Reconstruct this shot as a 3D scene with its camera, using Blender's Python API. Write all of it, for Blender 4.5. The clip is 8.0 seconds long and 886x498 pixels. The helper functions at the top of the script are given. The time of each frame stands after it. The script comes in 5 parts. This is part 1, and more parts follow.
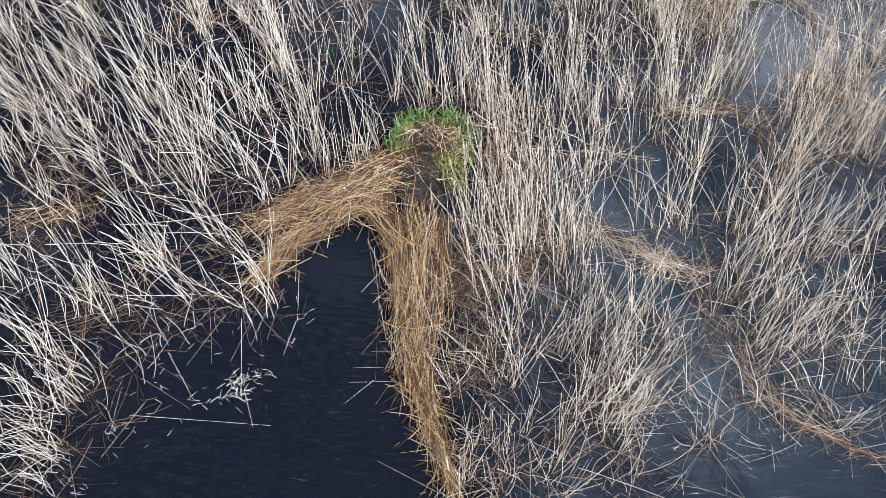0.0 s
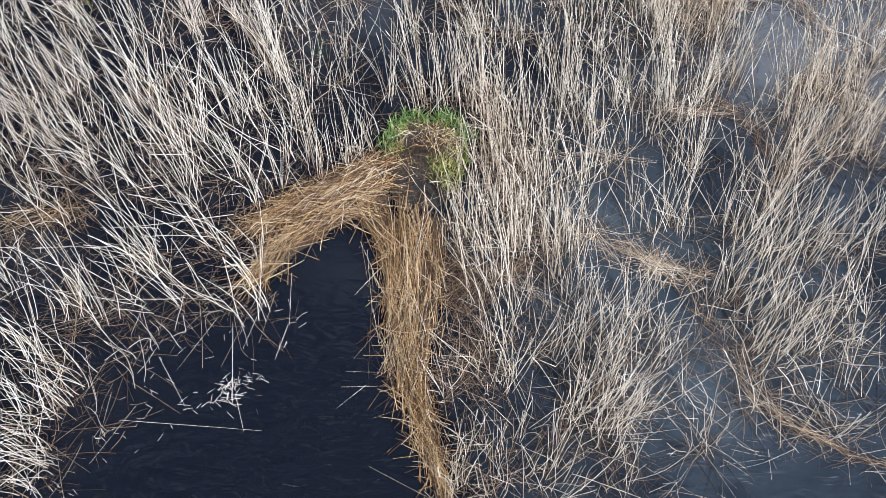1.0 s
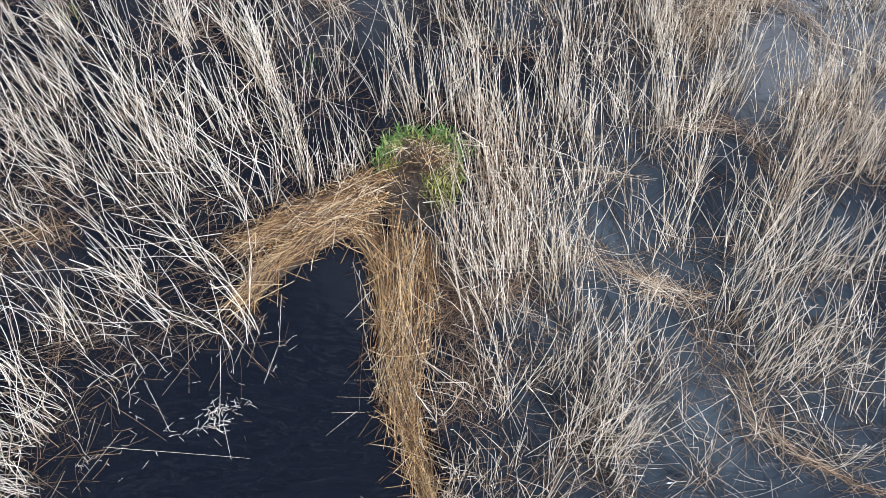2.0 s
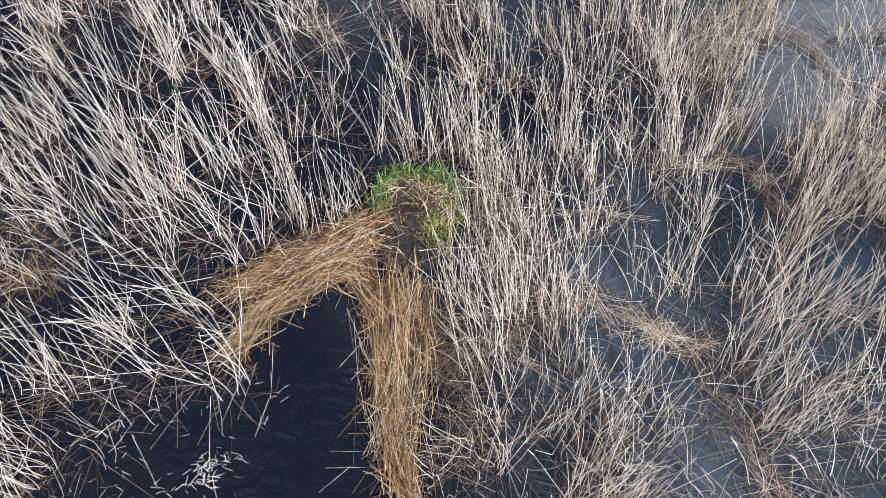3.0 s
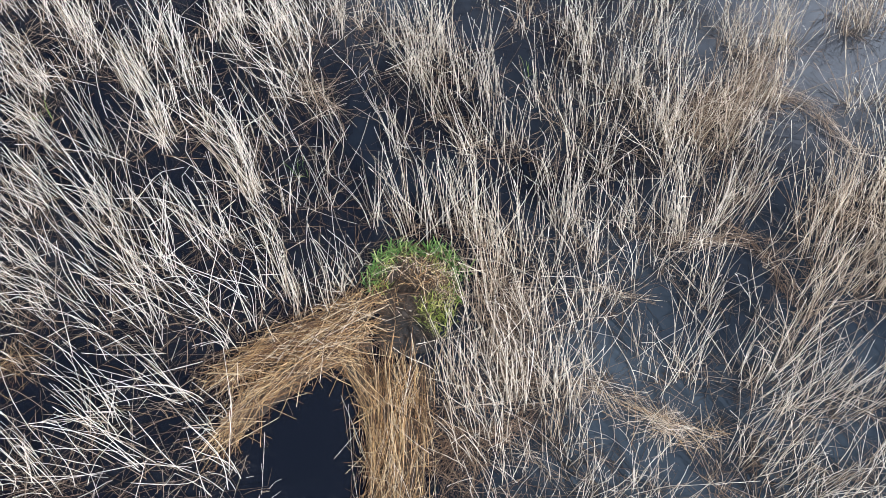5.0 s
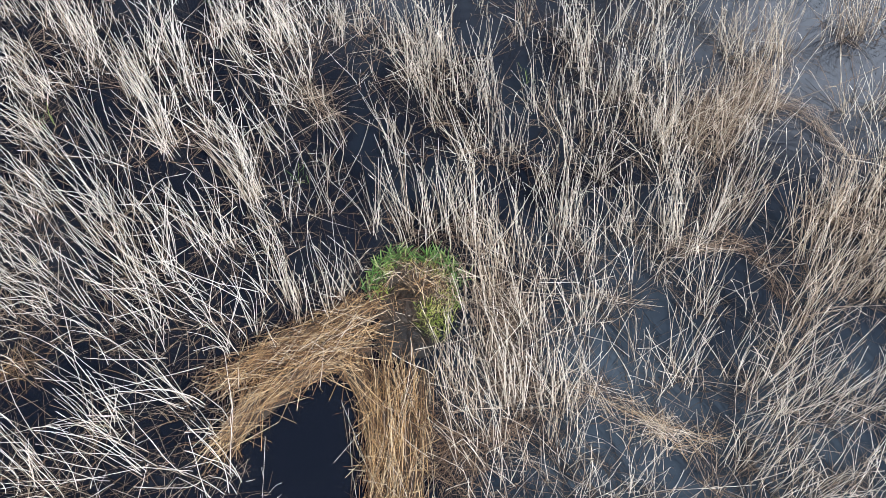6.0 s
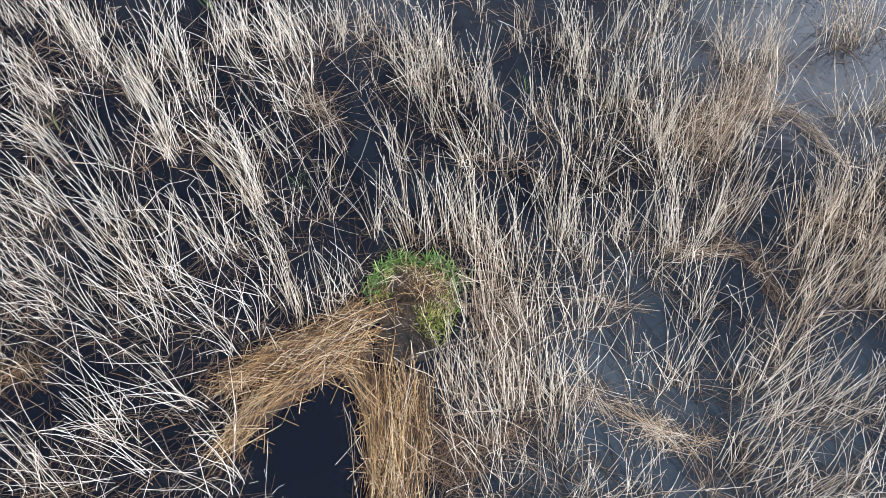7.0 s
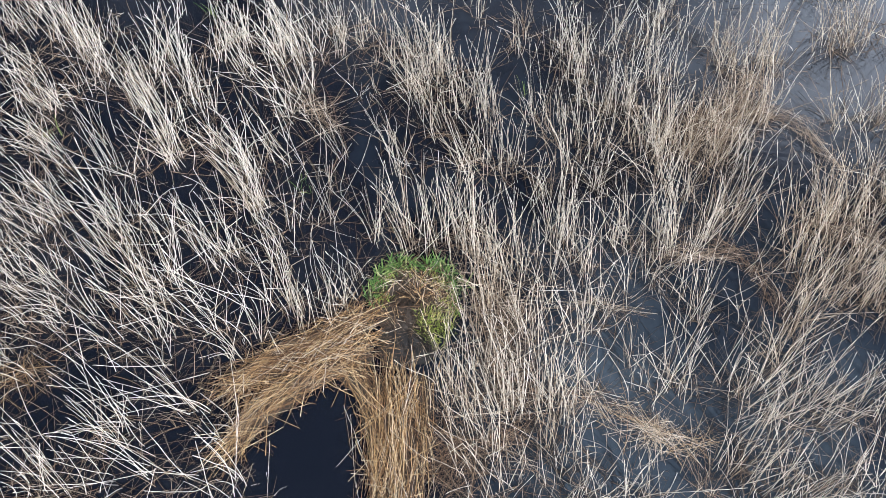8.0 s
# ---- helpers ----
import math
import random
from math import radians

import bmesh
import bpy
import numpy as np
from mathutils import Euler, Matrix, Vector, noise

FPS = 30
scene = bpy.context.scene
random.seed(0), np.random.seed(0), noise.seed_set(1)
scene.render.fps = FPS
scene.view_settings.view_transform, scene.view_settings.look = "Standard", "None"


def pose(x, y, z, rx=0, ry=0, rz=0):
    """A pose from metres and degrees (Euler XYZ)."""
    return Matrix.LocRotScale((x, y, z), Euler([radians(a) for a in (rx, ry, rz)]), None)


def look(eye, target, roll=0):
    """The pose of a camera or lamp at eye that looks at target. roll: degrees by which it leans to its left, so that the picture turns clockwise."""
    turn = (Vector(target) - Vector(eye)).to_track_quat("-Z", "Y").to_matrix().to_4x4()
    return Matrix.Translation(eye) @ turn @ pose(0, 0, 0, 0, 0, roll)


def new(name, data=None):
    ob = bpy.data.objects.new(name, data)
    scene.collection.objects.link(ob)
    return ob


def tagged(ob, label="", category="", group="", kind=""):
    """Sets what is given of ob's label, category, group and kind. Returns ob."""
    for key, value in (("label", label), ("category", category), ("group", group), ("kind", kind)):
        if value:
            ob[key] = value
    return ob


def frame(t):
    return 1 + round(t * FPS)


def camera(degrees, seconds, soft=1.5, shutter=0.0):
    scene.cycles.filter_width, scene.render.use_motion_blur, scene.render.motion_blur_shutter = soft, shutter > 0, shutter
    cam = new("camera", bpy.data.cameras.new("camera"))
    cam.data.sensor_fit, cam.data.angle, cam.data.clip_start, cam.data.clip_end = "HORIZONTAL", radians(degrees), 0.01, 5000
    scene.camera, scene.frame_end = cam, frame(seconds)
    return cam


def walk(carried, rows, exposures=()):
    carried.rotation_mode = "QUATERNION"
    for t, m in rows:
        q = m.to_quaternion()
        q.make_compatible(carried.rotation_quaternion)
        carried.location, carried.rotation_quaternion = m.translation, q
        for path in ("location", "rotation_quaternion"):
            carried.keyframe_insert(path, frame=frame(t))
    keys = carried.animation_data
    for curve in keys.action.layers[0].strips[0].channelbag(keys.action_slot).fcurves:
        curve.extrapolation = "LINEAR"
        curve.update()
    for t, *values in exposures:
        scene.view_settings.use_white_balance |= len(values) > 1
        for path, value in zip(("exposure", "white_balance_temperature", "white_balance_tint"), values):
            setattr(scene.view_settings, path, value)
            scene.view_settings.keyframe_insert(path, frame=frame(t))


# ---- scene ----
cam = camera(62.0, 8.0, soft=0.8)
PATH = [
    (0, (0.158, 0.133, 11.726), (0.144, 0.949, 9.9), 1.5),
    (0.5, (0.204, 0.184, 11.7), (0.188, 0.995, 9.872), 1.4),
    (1, (0.292, 0.268, 11.641), (0.273, 1.079, 9.813), 1.2),
    (2.5, (0.377, 1.105, 11.459), (0.359, 1.914, 9.63), 1.4),
    (3, (0.384, 1.604, 11.46), (0.365, 2.406, 9.628), 1.3),
    (3.5, (0.358, 2.178, 11.473), (0.342, 2.976, 9.639), 1.5),
    (4, (0.337, 2.64, 11.473), (0.322, 3.445, 9.642), 1.6),
    (4.5, (0.327, 2.908, 11.535), (0.312, 3.717, 9.706), 1.6),
    (6, (0.33, 2.971, 11.75), (0.317, 3.784, 9.923), 1.8),
    (6.5, (0.331, 2.957, 11.856), (0.32, 3.773, 10.03), 1.9),
    (7, (0.308, 2.965, 11.941), (0.298, 3.78, 10.114), 2.0),
    (7.5, (0.319, 2.948, 12.018), (0.307, 3.765, 10.193), 1.9),
    (8, (0.303, 2.93, 12.061), (0.294, 3.752, 10.238), 2.0),
]
EXPOSURE = 1.0
walk(cam, [(t, look(eye, target, roll)) for t, eye, target, roll in PATH], [(0.0, EXPOSURE, 6060, 10), (8.0, EXPOSURE, 6060, 10)])

# ---- light ----
SUN_ELEVATION, SUN_AZIMUTH = 51.0, 142.0  # azimuth: degrees clockwise from +y
sun_way = Vector((math.sin(radians(SUN_AZIMUTH)) * math.cos(radians(SUN_ELEVATION)),
                  math.cos(radians(SUN_AZIMUTH)) * math.cos(radians(SUN_ELEVATION)),
                  math.sin(radians(SUN_ELEVATION))))
sun_data = bpy.data.lights.new("sun", "SUN")
sun_data.energy, sun_data.angle, sun_data.color = 5.0, radians(0.6), (1.0, 0.975, 0.95)
sun = new("sun", sun_data)
sun.matrix_world = look(sun_way * 60, (0, 0, 0))


def node(tree, kind, **values):
    n = tree.nodes.new(kind)
    for key, value in values.items():
        n.inputs[key].default_value = value
    return n


def ramp(tree, stops):
    n = tree.nodes.new("ShaderNodeValToRGB")
    while len(n.color_ramp.elements) < len(stops):
        n.color_ramp.elements.new(0.5)
    for e, (at, colour) in zip(n.color_ramp.elements, stops):
        e.position, e.color = at, (*colour, 1)
    return n


world = bpy.data.worlds.new("sky")
scene.world = world
world.use_nodes = True
wt = world.node_tree
wt.nodes.clear()
sky = wt.nodes.new("ShaderNodeTexSky")
sky.sky_type, sky.sun_disc = "NISHITA", False
sky.sun_elevation, sky.sun_rotation = radians(SUN_ELEVATION), radians(SUN_AZIMUTH)
sky.dust_density = 2.0
# fair-weather clouds, spread over the whole dome
where = wt.nodes.new("ShaderNodeTexCoord")
cloud = node(wt, "ShaderNodeTexNoise", Scale=4.5, Detail=6.0, Roughness=0.6)
wt.links.new(where.outputs["Generated"], cloud.inputs["Vector"])
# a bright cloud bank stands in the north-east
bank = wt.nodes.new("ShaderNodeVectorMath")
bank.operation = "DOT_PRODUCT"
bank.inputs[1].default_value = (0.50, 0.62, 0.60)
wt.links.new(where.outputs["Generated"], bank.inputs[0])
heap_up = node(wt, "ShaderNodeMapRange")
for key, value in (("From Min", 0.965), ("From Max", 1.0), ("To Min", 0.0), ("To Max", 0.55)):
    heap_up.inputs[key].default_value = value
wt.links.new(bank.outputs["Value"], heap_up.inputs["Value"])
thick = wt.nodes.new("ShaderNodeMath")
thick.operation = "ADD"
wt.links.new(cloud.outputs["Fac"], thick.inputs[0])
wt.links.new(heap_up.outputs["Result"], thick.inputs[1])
# thin haze towards the northern horizon
height = wt.nodes.new("ShaderNodeSeparateXYZ")
wt.links.new(where.outputs["Generated"], height.inputs[0])
haze = node(wt, "ShaderNodeMapRange")
for key, value in (("From Min", 0.42), ("From Max", 0.70), ("To Min", 0.0), ("To Max", 0.17)):
    haze.inputs[key].default_value = value
wt.links.new(height.outputs["Y"], haze.inputs["Value"])
veil = wt.nodes.new("ShaderNodeMath")
veil.operation = "ADD"
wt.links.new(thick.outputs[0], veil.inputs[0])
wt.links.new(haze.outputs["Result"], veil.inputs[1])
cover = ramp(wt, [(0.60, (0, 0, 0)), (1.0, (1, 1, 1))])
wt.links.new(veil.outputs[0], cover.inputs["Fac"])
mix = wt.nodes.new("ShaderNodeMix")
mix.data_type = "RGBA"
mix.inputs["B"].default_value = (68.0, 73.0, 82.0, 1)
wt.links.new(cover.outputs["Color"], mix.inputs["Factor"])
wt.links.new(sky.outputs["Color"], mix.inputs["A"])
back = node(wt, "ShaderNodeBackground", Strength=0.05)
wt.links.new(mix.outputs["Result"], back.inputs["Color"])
out = wt.nodes.new("ShaderNodeOutputWorld")
wt.links.new(back.outputs["Background"], out.inputs["Surface"])


# ---- materials ----
def material(name):
    m = bpy.data.materials.new(name)
    m.use_nodes = True
    t = m.node_tree
    return m, t, t.nodes["Principled BSDF"]


def plant(name, stops, rough=0.55, mottle=0.35, scale=30.0, thin=0.0):
    """Dry or green plant matter: each piece its own tone, mottled along its length."""
    m, t, p = material(name)
    geo = t.nodes.new("ShaderNodeNewGeometry")
    info = t.nodes.new("ShaderNodeObjectInfo")
    add = t.nodes.new("ShaderNodeMath")
    add.operation = "ADD"
    t.links.new(geo.outputs["Random Per Island"], add.inputs[0])
    t.links.new(info.outputs["Random"], add.inputs[1])
    wrap = t.nodes.new("ShaderNodeMath")
    wrap.operation = "FRACT"
    t.links.new(add.outputs[0], wrap.inputs[0])
    tone = ramp(t, stops)
    t.links.new(wrap.outputs[0], tone.inputs["Fac"])
    spots = node(t, "ShaderNodeTexNoise", Scale=scale, Detail=3.0)
    t.links.new(geo.outputs["Position"], spots.inputs["Vector"])
    dark = ramp(t, [(0.3, (1 - mottle,) * 3), (0.62, (1, 1, 1))])
    t.links.new(spots.outputs["Fac"], dark.inputs["Fac"])
    mul = t.nodes.new("ShaderNodeMix")
    mul.data_type, mul.blend_type = "RGBA", "MULTIPLY"
    mul.inputs["Factor"].default_value = 1.0
    t.links.new(tone.outputs["Color"], mul.inputs["A"])
    t.links.new(dark.outputs["Color"], mul.inputs["B"])
    t.links.new(mul.outputs["Result"], p.inputs["Base Color"])
    p.inputs["Roughness"].default_value = rough
    p.inputs["Specular IOR Level"].default_value = 0.35
    if thin:
        leafy = t.nodes.new("ShaderNodeBsdfTranslucent")
        t.links.new(mul.outputs["Result"], leafy.inputs["Color"])
        blend = node(t, "ShaderNodeMixShader", Fac=thin)
        t.links.new(p.outputs["BSDF"], blend.inputs[1])
        t.links.new(leafy.outputs["BSDF"], blend.inputs[2])
        t.links.new(blend.outputs["Shader"], t.nodes["Material Output"].inputs["Surface"])
    return m


# standing reed tones also carry light: brighter in the west, duller and hazier east
PALE = plant("pale_dry_reed", [(0.0, (0.22, 0.15, 0.09)), (0.09, (0.50, 0.41, 0.31)), (0.2, (0.76, 0.68, 0.60)),
                               (0.5, (0.86, 0.79, 0.70)), (1.0, (0.89, 0.84, 0.77))], mottle=0.2)
MIXED = plant("dull_lit_weathered_reed", [(0.0, (0.16, 0.11, 0.07)), (0.16, (0.40, 0.33, 0.25)), (0.36, (0.67, 0.61, 0.51)),
                                 (0.72, (0.74, 0.67, 0.57)), (1.0, (0.85, 0.79, 0.71))], mottle=0.25)
STRAW = plant("straw_reed", [(0.0, (0.12, 0.075, 0.046)), (0.25, (0.33, 0.245, 0.165)), (0.5, (0.55, 0.46, 0.35)),
                             (0.8, (0.70, 0.61, 0.49)), (1.0, (0.83, 0.76, 0.67))], mottle=0.3)
FALLEN = plant("fallen_litter_reed", [(0.0, (0.055, 0.032, 0.02)), (0.35, (0.16, 0.105, 0.065)), (0.65, (0.32, 0.24, 0.165)),
                                      (0.88, (0.50, 0.41, 0.31)), (1.0, (0.74, 0.66, 0.56))], mottle=0.3)
# end stops go beyond straw colour, painting in the heap's shadows and highlights
GOLD = plant("golden_cut_reed", [(0.0, (0.026, 0.012, 0.006)), (0.34, (0.11, 0.053, 0.023)), (0.57, (0.30, 0.168, 0.068)),
                                 (0.8, (0.55, 0.375, 0.18)), (1.0, (0.82, 0.68, 0.46))])
RUST = plant("wet_brown_reed", [(0.0, (0.035, 0.02, 0.012)), (0.4, (0.09, 0.053, 0.032)), (0.75, (0.20, 0.125, 0.072)),
                                (1.0, (0.42, 0.31, 0.21))])
PEATY = plant("rotten_nest_stem", [(0.0, (0.018, 0.012, 0.008)), (0.6, (0.055, 0.036, 0.023)), (0.9, (0.12, 0.082, 0.05)), (1.0, (0.26, 0.19, 0.12))])
GREEN = plant("fresh_green_leaf", [(0.0, (0.045, 0.10, 0.028)), (0.4, (0.095, 0.20, 0.05)), (0.75, (0.18, 0.31, 0.085)),
                                   (1.0, (0.40, 0.44, 0.19))], rough=0.35, mottle=0.25, thin=0.3)
LIME = plant("young_leaf", [(0.0, (0.06, 0.13, 0.025)), (0.5, (0.14, 0.24, 0.05)), (1.0, (0.30, 0.36, 0.11))], rough=0.4, mottle=0.2, thin=0.3)
MOSS = plant("yellow_green_grass", [(0.0, (0.10, 0.14, 0.025)), (0.35, (0.24, 0.31, 0.05)), (0.75, (0.42, 0.46, 0.12)),
                                    (1.0, (0.66, 0.58, 0.28))], rough=0.5, mottle=0.3, thin=0.25)


def litter_material(name, low, high, scale):
    m, t, p = material(name)
    geo = t.nodes.new("ShaderNodeNewGeometry")
    n = node(t, "ShaderNodeTexNoise", Scale=scale, Detail=8.0, Roughness=0.7)
    t.links.new(geo.outputs["Position"], n.inputs["Vector"])
    c = ramp(t, [(0.32, low), (0.5, tuple((a + b) / 2 for a, b in zip(low, high))), (0.72, high)])
    t.links.new(n.outputs["Fac"], c.inputs["Fac"])
    t.links.new(c.outputs["Color"], p.inputs["Base Color"])
    p.inputs["Roughness"].default_value = 0.85
    b = node(t, "ShaderNodeBump", Strength=0.8, Distance=0.03)
    t.links.new(n.outputs["Fac"], b.inputs["Height"])
    t.links.new(b.outputs["Normal"], p.inputs["Normal"])
    return m


# heap litter is near-black: shade in the gaps between stems is painted in
HEAP = litter_material("sodden_shaded_litter", (0.005, 0.0035, 0.0025), (0.026, 0.016, 0.009), 22.0)
PEAT = litter_material("dark_nest_peat", (0.007, 0.005, 0.004), (0.038, 0.028, 0.02), 26.0)
SHADED_WET_PEAT = litter_material("wet_shaded_peat", (0.003, 0.0026, 0.0024), (0.010, 0.0085, 0.008), 20.0)
SHADED_WET_PEAT.node_tree.nodes["Principled BSDF"].inputs["Roughness"].default_value = 0.75


def water_material():
    m, t, p = material("dark_pond_water")
    geo = t.nodes.new("ShaderNodeNewGeometry")
    silt = node(t, "ShaderNodeTexNoise", Scale=0.5, Detail=6.0, Roughness=0.55)
    t.links.new(geo.outputs["Position"], silt.inputs["Vector"])
    # silt stirred up over a shoal in the eastern reeds, sky reflection painted in with it; clear deep water in the west
    axes = t.nodes.new("ShaderNodeSeparateXYZ")
    t.links.new(geo.outputs["Position"], axes.inputs[0])
    far = t.nodes.new("ShaderNodeVectorMath")
    far.operation = "DISTANCE"
    far.inputs[1].default_value = (4.3, 4.7, 0.0)
    t.links.new(geo.outputs["Position"], far.inputs[0])
    silt_and_sky = node(t, "ShaderNodeMapRange")
    for key, value in (("From Min", 1.9), ("From Max", 5.2), ("To Min", 0.228), ("To Max", -0.05)):
        silt_and_sky.inputs[key].default_value = value
    t.links.new(far.outputs["Value"], silt_and_sky.inputs["Value"])
    west = node(t, "ShaderNodeMapRange")
    for key, value in (("From Min", 0.4), ("From Max", 2.5), ("To Min", -0.24), ("To Max", 0.24)):
        west.inputs[key].default_value = value
    slope = t.nodes.new("ShaderNodeVectorMath")
    slope.operation = "DOT_PRODUCT"
    slope.inputs[1].default_value = (1.0, 0.25, 0.0)
    t.links.new(geo.outputs["Position"], slope.inputs[0])
    t.links.new(slope.outputs["Value"], west.inputs["Value"])
    least = t.nodes.new("ShaderNodeMath")
    least.operation = "MINIMUM"
    t.links.new(silt_and_sky.outputs["Result"], least.inputs[0])
    t.links.new(west.outputs["Result"], least.inputs[1])
    both = t.nodes.new("ShaderNodeMath")
    both.operation = "ADD"
    calm = node(t, "ShaderNodeMapRange")
    for key, value in (("From Min", 0.0), ("From Max", 1.0), ("To Min", 0.175), ("To Max", 0.825)):
        calm.inputs[key].default_value = value
    t.links.new(silt.outputs["Fac"], calm.inputs["Value"])
    t.links.new(calm.outputs["Result"], both.inputs[0])
    t.links.new(least.outputs[0], both.inputs[1])
    # lighter stops carry silt and the sky's reflection put into the base colour
    c = ramp(t, [(0.40, (0.0034, 0.0045, 0.0078)), (0.60, (0.012, 0.0165, 0.0235)), (0.85, (0.034, 0.045, 0.057))])
    t.links.new(both.outputs[0], c.inputs["Fac"])
    t.links.new(c.outputs["Color"], p.inputs["Base Color"])
    p.inputs["Roughness"].default_value = 0.12
    p.inputs["IOR"].default_value = 1.333
    turn = t.nodes.new("ShaderNodeMapping")
    turn.inputs["Rotation"].default_value = (0, 0, radians(38))
    turn.inputs["Scale"].default_value = (1.0, 2.4, 1.0)
    t.links.new(geo.outputs["Position"], turn.inputs["Vector"])
    ripple = node(t, "ShaderNodeTexNoise", Scale=2.1, Detail=2.0, Roughness=0.4, Distortion=0.8)
    t.links.new(turn.outputs["Vector"], ripple.inputs["Vector"])
    # reeds still the water; ripples run in the open water to the south
    open_water = node(t, "ShaderNodeMapRange")
    for key, value in (("From Min", 3.0), ("From Max", 4.9), ("To Min", 0.5), ("To Max", 0.03)):
        open_water.inputs[key].default_value = value
    t.links.new(axes.outputs["Y"], open_water.inputs["Value"])
    lee = node(t, "ShaderNodeMapRange")
    for key, value in (("From Min", 0.8), ("From Max", 2.2), ("To Min", 1.0), ("To Max", 0.85)):
        lee.inputs[key].default_value = value
    t.links.new(axes.outputs["X"], lee.inputs["Value"])
    swell = t.nodes.new("ShaderNodeMath")
    swell.operation = "MULTIPLY"
    t.links.new(open_water.outputs["Result"], swell.inputs[0])
    t.links.new(lee.outputs["Result"], swell.inputs[1])
    b = node(t, "ShaderNodeBump", Distance=0.1)
    t.links.new(swell.outputs[0], b.inputs["Strength"])
    t.links.new(ripple.outputs["Fac"], b.inputs["Height"])
    t.links.new(b.outputs["Normal"], p.inputs["Normal"])
    return m


WATER = water_material()


# ---- building ----
def mesh_object(name, verts, faces, mat, parent=None, smooth=True):
    me = bpy.data.meshes.new(name)
    me.from_pydata([tuple(v) for v in verts], [], [tuple(f) for f in faces])
    me.materials.append(mat)
    if smooth:
        me.polygons.foreach_set("use_smooth", [True] * len(me.polygons))
    ob = new(name, me)
    ob.parent = parent
    return ob


def tube(points, radii, sides=3):
    """A tapered tube along points; returns vertices and faces."""
    pts = [Vector(p) for p in points]
    verts, faces = [], []
    for i, p in enumerate(pts):
        d = (pts[min(i + 1, len(pts) - 1)] - pts[max(i - 1, 0)]).normalized()
        a = d.orthogonal().normalized() if abs(d.z) < 0.9 else Vector((1, 0, 0)).cross(d).normalized()
        b = d.cross(a)
        for s in range(sides):
            w = 2 * math.pi * s / sides
            verts.append(p + (a * math.cos(w) + b * math.sin(w)) * radii[i])
    for i in range(len(pts) - 1):
        for s in range(sides):
            n = (s + 1) % sides
            faces.append((i * sides + s, i * sides + n, (i + 1) * sides + n, (i + 1) * sides + s))
    faces.append(tuple(range(sides - 1, -1, -1)))
    faces.append(tuple((len(pts) - 1) * sides + s for s in range(sides)))
    return verts, faces


def blade(points, widths, side):
    """A thin bent leaf with a midrib fold."""
    verts, faces = [], []
    side = Vector(side).normalized()
    for p, w in zip(points, widths):
        p = Vector(p)
        verts += [p - side * w, p + Vector((0, 0, -0.35 * w)), p + side * w]
    for i in range(len(points) - 1):
        k = 3 * i
        faces += [(k, k + 1, k + 4, k + 3), (k + 1, k + 2, k + 5, k + 4)]
    return verts, faces


def joined(pieces):
    verts, faces = [], []
    for v, f in pieces:
        k = len(verts)
        verts += list(v)
        faces += [tuple(i + k for i in q) for q in f]
    return verts, faces


